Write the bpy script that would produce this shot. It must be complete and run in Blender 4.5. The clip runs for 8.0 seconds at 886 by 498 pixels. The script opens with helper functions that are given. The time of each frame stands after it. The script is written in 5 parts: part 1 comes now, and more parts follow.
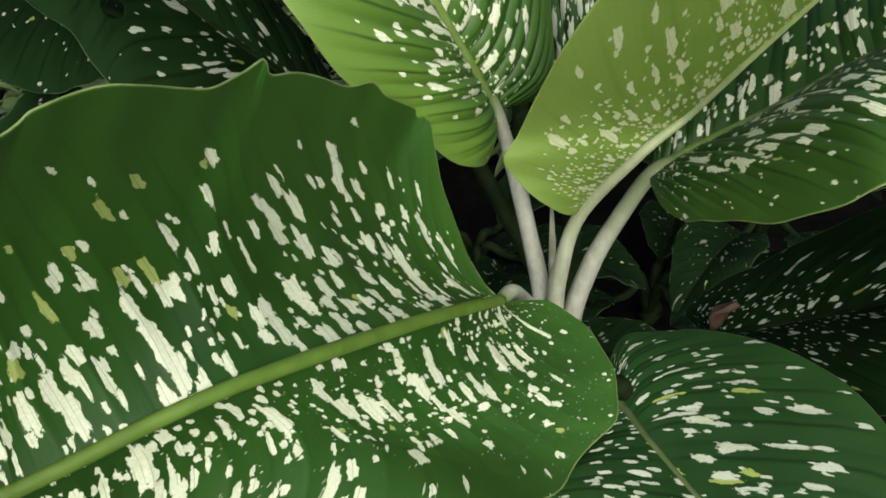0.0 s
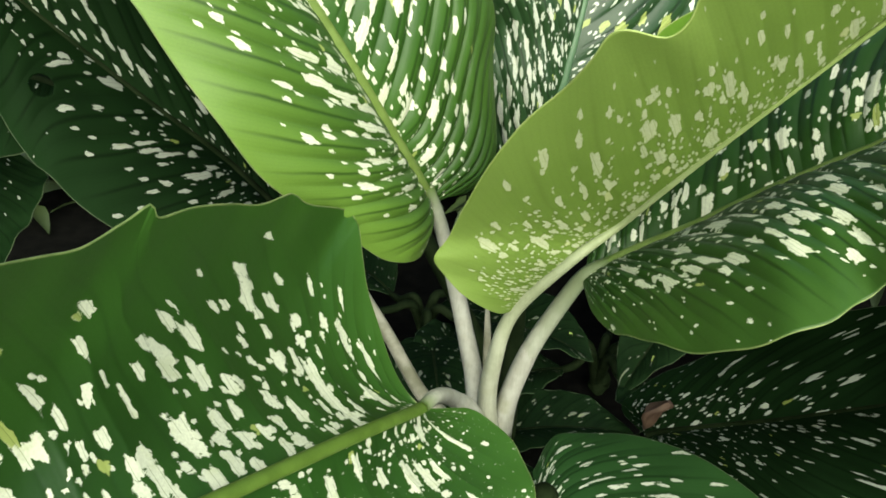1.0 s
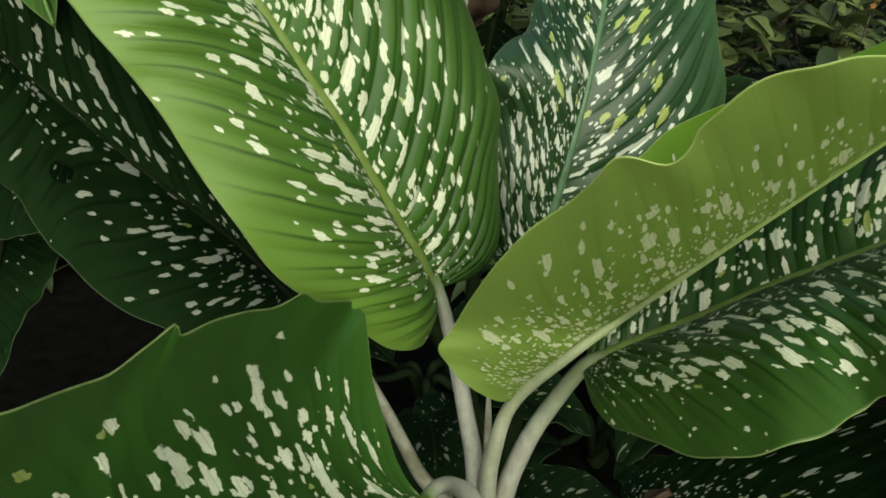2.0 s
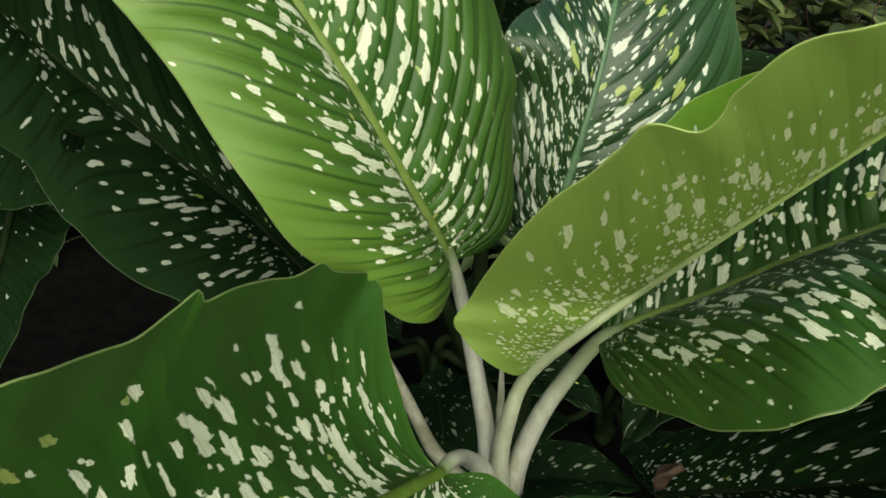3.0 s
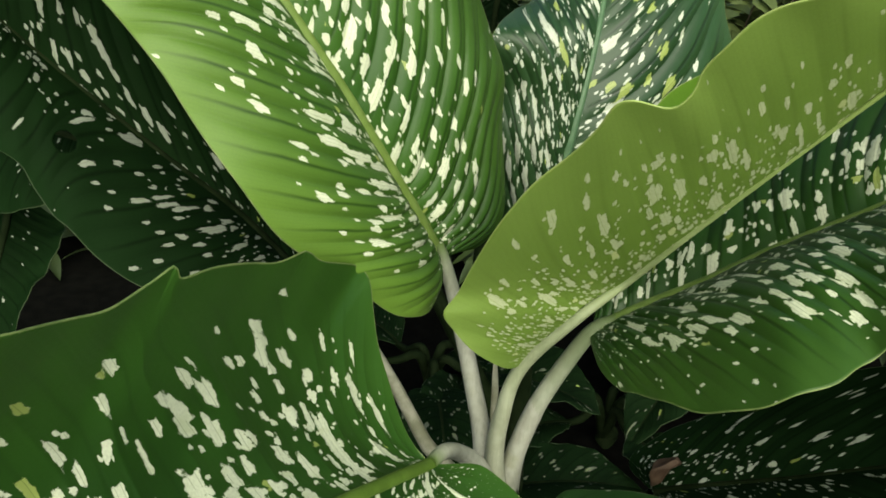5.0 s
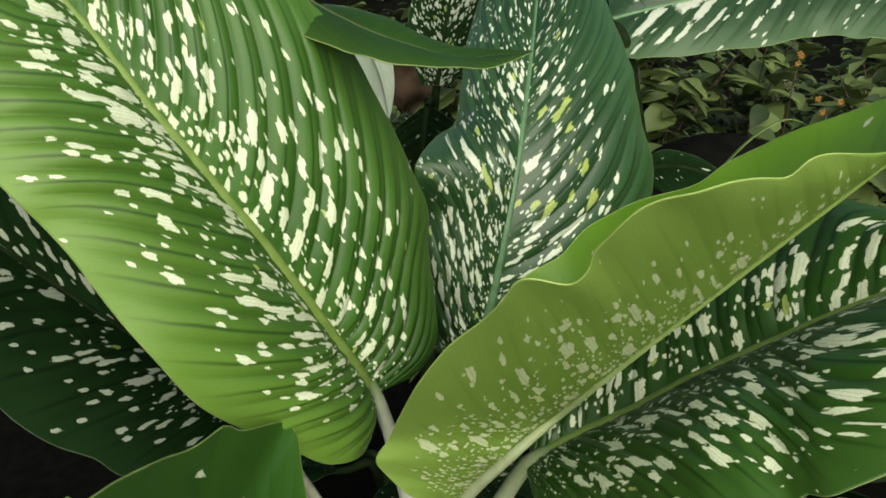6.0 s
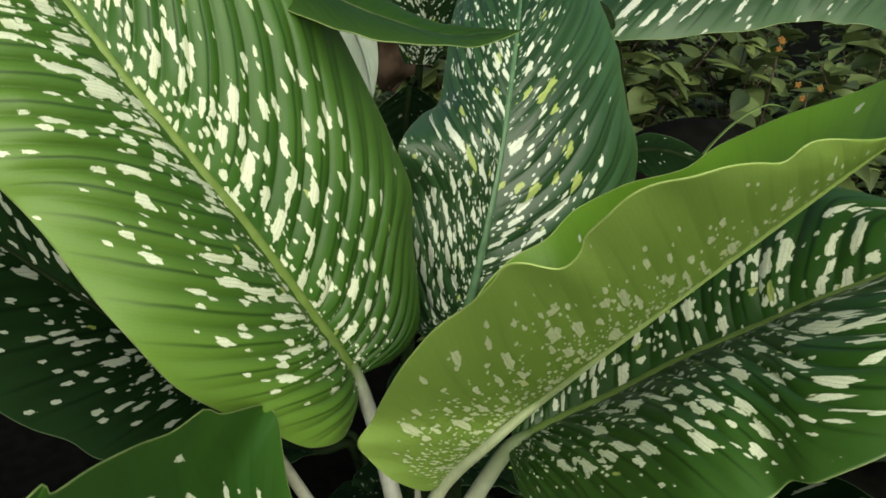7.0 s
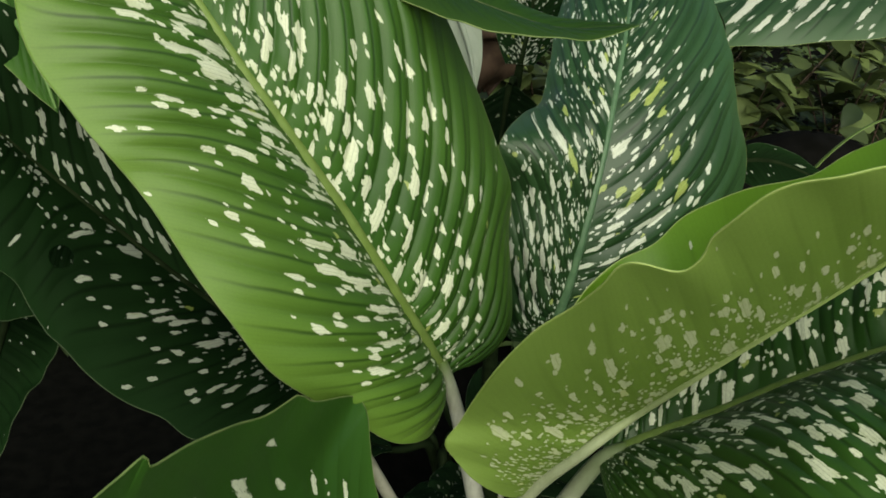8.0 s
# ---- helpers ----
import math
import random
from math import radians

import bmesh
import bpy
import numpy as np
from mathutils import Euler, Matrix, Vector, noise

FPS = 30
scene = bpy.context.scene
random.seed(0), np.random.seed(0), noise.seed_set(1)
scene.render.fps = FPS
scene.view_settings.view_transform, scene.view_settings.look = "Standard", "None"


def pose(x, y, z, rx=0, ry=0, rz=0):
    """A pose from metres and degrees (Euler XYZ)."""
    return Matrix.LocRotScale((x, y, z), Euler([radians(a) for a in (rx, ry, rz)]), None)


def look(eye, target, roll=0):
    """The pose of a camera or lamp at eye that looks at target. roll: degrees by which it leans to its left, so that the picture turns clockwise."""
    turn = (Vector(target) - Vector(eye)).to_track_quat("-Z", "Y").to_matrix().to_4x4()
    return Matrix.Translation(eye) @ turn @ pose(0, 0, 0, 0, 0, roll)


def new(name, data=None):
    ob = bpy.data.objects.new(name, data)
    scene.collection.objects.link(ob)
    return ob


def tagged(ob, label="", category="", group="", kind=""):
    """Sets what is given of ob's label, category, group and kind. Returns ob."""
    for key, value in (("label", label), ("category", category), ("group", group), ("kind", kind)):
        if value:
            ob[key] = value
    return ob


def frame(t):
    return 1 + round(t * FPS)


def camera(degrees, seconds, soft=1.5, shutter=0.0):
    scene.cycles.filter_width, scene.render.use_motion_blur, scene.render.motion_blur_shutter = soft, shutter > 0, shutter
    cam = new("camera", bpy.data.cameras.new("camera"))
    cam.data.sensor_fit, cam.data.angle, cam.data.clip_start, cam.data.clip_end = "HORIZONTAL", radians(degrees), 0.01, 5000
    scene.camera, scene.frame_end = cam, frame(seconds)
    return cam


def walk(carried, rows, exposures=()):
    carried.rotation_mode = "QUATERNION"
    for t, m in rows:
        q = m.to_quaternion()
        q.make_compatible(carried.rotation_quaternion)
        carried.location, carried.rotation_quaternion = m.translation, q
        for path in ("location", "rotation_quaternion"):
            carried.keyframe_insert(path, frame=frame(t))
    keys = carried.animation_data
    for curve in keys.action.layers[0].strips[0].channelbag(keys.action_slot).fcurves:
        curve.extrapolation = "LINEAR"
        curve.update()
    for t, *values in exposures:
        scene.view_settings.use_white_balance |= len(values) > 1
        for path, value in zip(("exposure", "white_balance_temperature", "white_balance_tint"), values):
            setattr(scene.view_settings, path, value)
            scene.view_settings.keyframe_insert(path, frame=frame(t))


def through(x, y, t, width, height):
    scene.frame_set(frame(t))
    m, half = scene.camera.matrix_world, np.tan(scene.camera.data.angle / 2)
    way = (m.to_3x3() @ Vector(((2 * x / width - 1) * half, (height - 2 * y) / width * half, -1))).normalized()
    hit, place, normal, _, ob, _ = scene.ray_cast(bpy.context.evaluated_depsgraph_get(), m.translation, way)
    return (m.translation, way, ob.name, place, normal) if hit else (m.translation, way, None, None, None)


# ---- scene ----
cam = camera(59.53, 8.0, soft=1.7)
# seconds, eye in metres, then yaw, pitch and roll in degrees
PATH = [
    (0, -0.0028, -0.0218, 0.7061, -0.31, -34.2, -0.33),
    (0.5, -0.0006, -0.0222, 0.7001, 0.47, -36.64, 0.94),
    (1, 0.0238, 0.0093, 0.7382, -2.89, -31.72, 3.35),
    (1.5, 0.0383, 0.0162, 0.7709, -1.86, -28.83, 4.04),
    (1.7, 0.0308, 0.0125, 0.7638, -2.8, -28.39, 4.4),
    (2.8, 0.0039, 0.0087, 0.7785, -2.73, -26.81, 4.29),
    (3, 0.0082, 0.0132, 0.7593, -2.83, -29.39, 4.73),
    (3.5, 0.0146, 0.0064, 0.7308, -3.27, -32.04, 5.02),
    (4, 0.021, 0.0135, 0.74, -2.25, -31.27, 3.83),
    (4.2, 0.0174, 0.0106, 0.7498, -1.9, -30.61, 3.71),
    (5.3, 0.0266, 0.0041, 0.7472, -2.66, -28, 3.32),
    (5.5, 0.0344, 0.0206, 0.7671, -3.76, -28.06, 2.98),
    (6, 0.0423, 0.0216, 0.7935, -5.23, -23.05, 1.55),
    (6.5, 0.0412, 0.0258, 0.804, -6.3, -23.86, 2.2),
    (7, 0.0389, 0.0289, 0.7911, -7.05, -24.4, 2.89),
    (7.5, 0.0414, 0.0252, 0.7682, -5.63, -26.63, 2.81),
    (8, 0.0282, 0.0392, 0.7798, -0.51, -24.27, 3.29),
]


def aim(x, y, z, yaw, pitch, roll):
    """The camera's pose: yaw to the left from +y, pitch upwards, roll as look() takes it."""
    return pose(x, y, z) @ pose(0, 0, 0, 0, 0, yaw) @ pose(0, 0, 0, 90 + pitch) @ pose(0, 0, 0, 0, 0, roll)


# the camera's own brightening and darkening on the way, in stops
LIGHT = [(0.0, 0.78), (0.5, 0.67), (1.0, 1.22), (1.5, 0.55), (1.8, 0.47), (2.7, 0.43), (3.0, 0.60), (3.5, 1.21), (4.0, 1.11), (4.3, 0.87), (5.2, 0.76), (5.5, 0.76), (6.0, 0.70), (6.5, 0.62), (7.0, 0.58), (7.5, 0.47), (8.0, 0.33)]
# and the slightly warmer white balance once it has settled
walk(cam, [(t, aim(*row)) for t, *row in PATH], [(t, stops, 6500 + 350 * min(1.0, max(0.0, (t - 0.5) / 1.5)), 7 + 8 * max(0.0, 1 - t / 1.5)) for t, stops in LIGHT])

# ---- world, sun and exposure ----
world = bpy.data.worlds.new("world")
scene.world = world
world.use_nodes = True
wn = world.node_tree.nodes
sky = wn.new("ShaderNodeTexSky")
sky.sky_type = "NISHITA"
sky.sun_disc = False
sky.sun_elevation = radians(36)
sky.sun_rotation = radians(174)
wn["Background"].inputs["Strength"].default_value = 0.08
world.node_tree.links.new(sky.outputs["Color"], wn["Background"].inputs["Color"])

sun = new("sun", bpy.data.lights.new("sun", "SUN"))
sun.data.energy = 4.1
sun.data.angle = radians(76)
sun.data.color = (1.0, 0.98, 0.84)
sun.matrix_world = look((0.22, -1.16, 1.68), (0.05, 0.45, 0.5))


# ---- materials ----
def material(name, rough=0.5):
    m = bpy.data.materials.new(name)
    m.use_nodes = True
    n, l = m.node_tree.nodes, m.node_tree.links
    b = n["Principled BSDF"]
    b.inputs["Roughness"].default_value = rough
    return m, n, l, b


def ramp(n, stops, interpolation="LINEAR"):
    r = n.new("ShaderNodeValToRGB")
    r.color_ramp.interpolation = interpolation
    while len(r.color_ramp.elements) < len(stops):
        r.color_ramp.elements.new(0.5)
    for e, (at, col) in zip(r.color_ramp.elements, stops):
        e.position, e.color = at, (*col, 1)
    return r


def mix(n, l, fac, a, b, mode="MIX"):
    m = n.new("ShaderNodeMix")
    m.data_type, m.blend_type = "RGBA", mode
    for sock, v in ((m.inputs[0], fac), (m.inputs[6], a), (m.inputs[7], b)):
        if hasattr(v, "links"):
            l.new(v, sock)
        else:
            sock.default_value = v if isinstance(v, (int, float)) else (*v, 1)
    return m.outputs[2]


def math_node(n, l, op, a, b=0.0, clamp=False):
    m = n.new("ShaderNodeMath")
    m.operation, m.use_clamp = op, clamp
    for sock, v in zip(m.inputs, (a, b)):
        if hasattr(v, "links"):
            l.new(v, sock)
        else:
            sock.default_value = v
    return m.outputs[0]


def attribute(n, name):
    a = n.new("ShaderNodeAttribute")
    a.attribute_name = name
    return a.outputs["Fac"]


def noise_node(n, l, scale, detail=3.0, coords=None, rough=0.55):
    t = n.new("ShaderNodeTexNoise")
    t.inputs["Scale"].default_value, t.inputs["Detail"].default_value = scale, detail
    t.inputs["Roughness"].default_value = rough
    if coords:
        l.new(coords, t.inputs["Vector"])
    return t.outputs["Fac"]


def fleck_layer(n, l, uv, dens, across, along, shift, small, large):
    """Blocky flecks in cells of across x along metres, drawn out along the side veins."""
    mp = n.new("ShaderNodeMapping")
    mp.inputs["Scale"].default_value = (1 / across, 1 / along, 0)
    mp.inputs["Location"].default_value = (shift, shift * 0.7, 0)
    l.new(uv, mp.inputs["Vector"])
    warp = n.new("ShaderNodeTexNoise")
    warp.inputs["Scale"].default_value, warp.inputs["Detail"].default_value = 1.7, 3.0
    l.new(mp.outputs[0], warp.inputs["Vector"])
    bent = n.new("ShaderNodeVectorMath")
    bent.operation = "MULTIPLY_ADD"
    l.new(warp.outputs["Color"], bent.inputs[0])
    bent.inputs[1].default_value = (0.55, 0.8, 0)
    l.new(mp.outputs[0], bent.inputs[2])
    jag = n.new("ShaderNodeTexNoise")
    jag.inputs["Scale"].default_value, jag.inputs["Detail"].default_value = 6.5, 2.0
    l.new(mp.outputs[0], jag.inputs["Vector"])
    torn = n.new("ShaderNodeVectorMath")
    torn.operation = "MULTIPLY_ADD"
    l.new(jag.outputs["Color"], torn.inputs[0])
    torn.inputs[1].default_value = (0.34, 0.30, 0)
    l.new(bent.outputs[0], torn.inputs[2])
    vor = n.new("ShaderNodeTexVoronoi")
    vor.voronoi_dimensions, vor.distance = "2D", "MINKOWSKI"
    vor.inputs["Scale"].default_value, vor.inputs["Exponent"].default_value = 1.0, 3.0
    l.new(torn.outputs[0], vor.inputs["Vector"])
    rnd = n.new("ShaderNodeSeparateColor")
    l.new(vor.outputs["Color"], rnd.inputs[0])
    there = math_node(n, l, "LESS_THAN", rnd.outputs[1], dens)
    reach = math_node(n, l, "ADD", math_node(n, l, "MULTIPLY", math_node(n, l, "POWER", rnd.outputs[0], 1.6), large - small), small)
    inside = ramp_out(n, l, math_node(n, l, "SUBTRACT", reach, vor.outputs["Distance"]), -0.02, 0.05)
    return math_node(n, l, "MULTIPLY", there, inside), rnd.outputs[2]


def leaf_material(name, deep, mid, rim, spot, yellow, rough=0.42, through=0.25, spot_cut=0.0, glow=(0.30, 0.45, 0.05), veil=0.5,
                  rim_power=2.2, furrow=0.6, sheen=0.35, lime_share=0.06, cells=(0.0060, 0.0135), dust=0.0):
    """Leaf skin: deep green between the veins, paler at the rim, shade of the side-vein furrows put into the colour,
    cream flecks where the field 'fleck' is high and, finer, as thickly as 'dens' says."""
    m, n, l, b = material(name, rough)
    obj = n.new("ShaderNodeTexCoord").outputs["Object"]
    broad = noise_node(n, l, 14.0, 2.0, obj)
    fine = noise_node(n, l, 900.0, 3.0, obj)
    side, vein, dens = attribute(n, "side"), attribute(n, "vein"), attribute(n, "dens")
    flow = n.new("ShaderNodeAttribute")
    flow.attribute_name = "flow"
    uv = flow.outputs["Vector"]
    drawn = n.new("ShaderNodeMapping")
    drawn.inputs["Scale"].default_value = (1, 0.45, 0)
    l.new(uv, drawn.inputs["Vector"])
    ragged = noise_node(n, l, 420.0, 3.0, drawn.outputs[0], 0.65)
    parts = n.new("ShaderNodeSeparateXYZ")
    l.new(uv, parts.inputs[0])
    row = math_node(n, l, "ADD", parts.outputs[2], math_node(n, l, "MULTIPLY", noise_node(n, l, 30.0, 2.0, obj), 0.12))
    off = math_node(n, l, "ABSOLUTE", math_node(n, l, "SUBTRACT", math_node(n, l, "FRACT", row), 0.5))
    line = math_node(n, l, "MULTIPLY", ramp_out(n, l, off, 0.40, 0.5), attribute(n, "inner"))
    thin = math_node(n, l, "ABSOLUTE", math_node(n, l, "SUBTRACT", math_node(n, l, "FRACT", math_node(n, l, "MULTIPLY", row, 9.0)), 0.5))
    green = mix(n, l, ramp_out(n, l, broad, 0.35, 0.65), deep, mid)
    green = mix(n, l, math_node(n, l, "POWER", side, rim_power), green, rim)
    # crease shade: the green is darkened inside the furrows
    green = mix(n, l, math_node(n, l, "MULTIPLY", vein, furrow * 0.5), green, tuple(c * 0.45 for c in deep))
    green = mix(n, l, math_node(n, l, "MULTIPLY", line, furrow), green, tuple(c * 0.40 for c in deep))
    green = mix(n, l, math_node(n, l, "MULTIPLY", ramp_out(n, l, thin, 0.25, 0.5), 0.06), green, tuple(c * 0.5 for c in deep))
    green = mix(n, l, 0.25, green, mix(n, l, fine, (0.25, 0.25, 0.25), (0.75, 0.75, 0.75)), "OVERLAY")
    field = attribute(n, "fleck")
    edge = math_node(n, l, "ADD", field, math_node(n, l, "MULTIPLY", math_node(n, l, "SUBTRACT", ragged, 0.5), 1.15))
    mask = ramp_out(n, l, edge, 0.30 + spot_cut, 0.42 + spot_cut)
    mask = math_node(n, l, "MULTIPLY", mask, math_node(n, l, "SUBTRACT", 1.0, math_node(n, l, "MULTIPLY", ramp_out(n, l, thin, 0.40, 0.5), 0.45)))
    f1, tone1 = fleck_layer(n, l, uv, dens, cells[0], cells[1], 3.7, 0.10, 0.42)
    f2, tone2 = fleck_layer(n, l, uv, math_node(n, l, "MULTIPLY", dens, 0.55), cells[0] * 0.5, cells[1] * 0.5, 11.3, 0.20, 0.46)
    cream = mix(n, l, ramp_out(n, l, fine, 0.35, 0.7), spot, tuple(c * 0.86 for c in spot))
    patch = noise_node(n, l, 150.0, 3.0, drawn.outputs[0], 0.6)
    cream = mix(n, l, math_node(n, l, "MULTIPLY", ramp_out(n, l, patch, 0.50, 0.72), 0.55), cream, tuple(0.55 * a + 0.45 * c for a, c in zip(spot, yellow)))
    small = mix(n, l, math_node(n, l, "LESS_THAN", tone1, lime_share), cream, yellow)
    large = mix(n, l, attribute(n, "tint"), cream, yellow)
    colour = mix(n, l, math_node(n, l, "MULTIPLY", f2, 0.92), green, cream)
    colour = mix(n, l, f1, colour, small)
    colour = mix(n, l, mask, colour, large)
    if dust:
        specks, _ = fleck_layer(n, l, uv, math_node(n, l, "MULTIPLY", math_node(n, l, "LESS_THAN", parts.outputs[1], -0.02), dust), 0.0036, 0.0038, 5.1, 0.04, 0.17)
        colour = mix(n, l, math_node(n, l, "MULTIPLY", specks, 0.6), colour, spot)
    l.new(colour, b.inputs["Base Color"])
    b.inputs["Specular IOR Level"].default_value = sheen
    bump = n.new("ShaderNodeBump")
    bump.inputs["Strength"].default_value, bump.inputs["Distance"].default_value = 0.25, 0.0006
    relief = math_node(n, l, "ADD", math_node(n, l, "MULTIPLY", fine, 0.4), math_node(n, l, "MULTIPLY", noise_node(n, l, 160.0, 3.0, obj), 0.8))
    relief = math_node(n, l, "SUBTRACT", relief, math_node(n, l, "MULTIPLY", line, 2.6 * furrow))
    relief = math_node(n, l, "SUBTRACT", relief, math_node(n, l, "MULTIPLY", thin, 0.25))
    l.new(relief, bump.inputs["Height"])
    l.new(bump.outputs["Normal"], b.inputs["Normal"])
    tr = n.new("ShaderNodeBsdfTranslucent")
    l.new(mix(n, l, veil, colour, glow), tr.inputs["Color"])
    ms = n.new("ShaderNodeMixShader")
    ms.inputs[0].default_value = through
    l.new(b.outputs[0], ms.inputs[1])
    l.new(tr.outputs[0], ms.inputs[2])
    l.new(ms.outputs[0], n["Material Output"].inputs["Surface"])
    return m


def ramp_out(n, l, value, low, high):
    """0 below low, 1 above high, smooth between."""
    r = n.new("ShaderNodeMapRange")
    r.interpolation_type = "SMOOTHSTEP"
    r.inputs["From Min"].default_value, r.inputs["From Max"].default_value = low, high
    l.new(value, r.inputs["Value"])
    return r.outputs["Result"]


def plain_material(name, a, b_, scale=60.0, rough=0.5, bump=0.2, through=0.0):
    m, n, l, b = material(name, rough)
    obj = n.new("ShaderNodeTexCoord").outputs["Object"]
    f = noise_node(n, l, scale, 5.0, obj)
    big = noise_node(n, l, scale * 0.15, 2.0, obj)
    col = mix(n, l, ramp_out(n, l, f, 0.35, 0.65), a, b_)
    col = mix(n, l, 0.35, col, mix(n, l, big, (0.25, 0.25, 0.25), (0.75, 0.75, 0.75)), "OVERLAY")
    l.new(col, b.inputs["Base Color"])
    b.inputs["Specular IOR Level"].default_value = 0.3 if rough < 0.8 else 0.04
    bp = n.new("ShaderNodeBump")
    bp.inputs["Strength"].default_value, bp.inputs["Distance"].default_value = bump, 0.002
    l.new(f, bp.inputs["Height"])
    l.new(bp.outputs["Normal"], b.inputs["Normal"])
    return m


CREAM, LIME = (0.63, 0.68, 0.50), (0.27, 0.34, 0.09)
M_DARK = leaf_material("leaf_dark_green", (0.0125, 0.047, 0.006), (0.020, 0.072, 0.009), (0.029, 0.090, 0.011), CREAM, LIME, 0.42, 0.25, furrow=0.20, dust=0.22, cells=(0.0072, 0.0215))
M_BRIGHT = leaf_material("leaf_bright_green", (0.028, 0.088, 0.012), (0.039, 0.110, 0.014), (0.118, 0.218, 0.030), CREAM, LIME, 0.42, 0.22, rim_power=1.7, furrow=0.75)
M_OLIVE = leaf_material("leaf_olive_underside", (0.158, 0.268, 0.045), (0.186, 0.302, 0.055), (0.226, 0.343, 0.076), (0.57, 0.63, 0.40), (0.55, 0.60, 0.30), 0.50, 0.46, glow=(0.56, 0.66, 0.14), veil=0.45, furrow=0.18, cells=(0.0050, 0.0105))
M_INNER = leaf_material("leaf_young_green", (0.10, 0.23, 0.014), (0.12, 0.27, 0.018), (0.15, 0.31, 0.025), CREAM, LIME, 0.40, 0.45, furrow=0.2)
M_MIDLEAF = leaf_material("leaf_mid_green", (0.016, 0.056, 0.008), (0.022, 0.074, 0.010), (0.032, 0.086, 0.012), CREAM, LIME, 0.40, 0.20, furrow=0.8)
M_BLUE = leaf_material("leaf_blue_green", (0.012, 0.040, 0.010), (0.018, 0.056, 0.015), (0.030, 0.080, 0.024), (0.52, 0.57, 0.45), (0.28, 0.35, 0.09), 0.40, 0.12, sheen=0.50, lime_share=0.09, cells=(0.0048, 0.0150), furrow=0.8)
M_GREY = leaf_material("leaf_grey_green", (0.013, 0.036, 0.013), (0.019, 0.050, 0.018), (0.040, 0.085, 0.032), (0.44, 0.47, 0.39), LIME, 0.38, 0.12, cells=(0.012, 0.030))
# near black: the shade these leaves stand in is put into their colour
M_LEAF_SHADED = leaf_material("leaf_shaded_green", (0.0035, 0.011, 0.003), (0.005, 0.016, 0.004), (0.006, 0.019, 0.005), (0.25, 0.28, 0.22), (0.13, 0.17, 0.04), 0.65, 0.06, sheen=0.02, glow=(0.03, 0.07, 0.01))
# streaked leaves low in the bed: full shade put into the colour
M_STREAK_SHADED = leaf_material("leaf_streaked_shaded", (0.0035, 0.011, 0.003), (0.005, 0.016, 0.0045), (0.006, 0.019, 0.005), (0.33, 0.37, 0.30), (0.16, 0.20, 0.05), 0.75, 0.06, sheen=0.02, cells=(0.0034, 0.0180), lime_share=0.12, glow=(0.03, 0.07, 0.01))
# the same with less shade in the colour
M_STREAK_HALF_SHADED = leaf_material("leaf_streaked_half_shaded", (0.008, 0.028, 0.007), (0.012, 0.041, 0.010), (0.016, 0.050, 0.012), (0.36, 0.40, 0.31), (0.20, 0.26, 0.06), 0.55, 0.08, sheen=0.06, cells=(0.0048, 0.0240), lime_share=0.12, glow=(0.05, 0.10, 0.02))
M_RIB = plain_material("midrib_green", (0.098, 0.155, 0.030), (0.122, 0.185, 0.042), 90, 0.55)
M_RIB_DEEP = plain_material("midrib_deep_green", (0.060, 0.112, 0.013), (0.076, 0.138, 0.018), 90, 0.55)
# brownish midrib with the shade on it put into the colour
M_RIB_SHADED = plain_material("midrib_shaded_brown", (0.030, 0.050, 0.012), (0.045, 0.068, 0.018), 90, 0.7)
M_RIB_DARK = plain_material("midrib_dark", (0.07, 0.15, 0.03), (0.09, 0.18, 0.04), 90, 0.45)
M_RIB_BLUE = plain_material("midrib_grey_green", (0.055, 0.115, 0.055), (0.075, 0.145, 0.07), 90, 0.4)
M_RIB_PALE = plain_material("midrib_pale", (0.21, 0.29, 0.075), (0.26, 0.335, 0.10), 90, 0.5)
# margin of the shaded leaves, their shade put into the colour
M_RIM_SHADED = plain_material("leaf_margin_shaded", (0.022, 0.040, 0.014), (0.035, 0.058, 0.020), 90, 0.6)
M_RIM = plain_material("leaf_margin", (0.095, 0.145, 0.042), (0.15, 0.20, 0.065), 90, 0.5)
def stalk_material(name, pale, pale2, green):
    """Leaf stalk: cream-white below, greening where 'blend' rises towards the blade."""
    m, n, l, b = material(name, 0.55)
    obj = n.new("ShaderNodeTexCoord").outputs["Object"]
    col = mix(n, l, ramp_out(n, l, noise_node(n, l, 70.0, 4.0, obj), 0.35, 0.65), pale, pale2)
    stretch = n.new("ShaderNodeMapping")
    stretch.inputs["Scale"].default_value = (1, 1, 0.12)
    l.new(obj, stretch.inputs["Vector"])
    streak = noise_node(n, l, 420.0, 2.0, stretch.outputs[0])
    col = mix(n, l, math_node(n, l, "MULTIPLY", ramp_out(n, l, streak, 0.45, 0.75), 0.35), col, tuple(c * 0.6 for c in pale))
    stain = noise_node(n, l, 38.0, 3.0, obj)
    col = mix(n, l, math_node(n, l, "MULTIPLY", ramp_out(n, l, stain, 0.58, 0.72), 0.35), col, (0.20, 0.21, 0.11))
    col = mix(n, l, attribute(n, "blend"), col, green)
    l.new(col, b.inputs["Base Color"])
    b.inputs["Specular IOR Level"].default_value = 0.25
    bp = n.new("ShaderNodeBump")
    bp.inputs["Strength"].default_value, bp.inputs["Distance"].default_value = 0.3, 0.001
    l.new(streak, bp.inputs["Height"])
    l.new(bp.outputs["Normal"], b.inputs["Normal"])
    return m


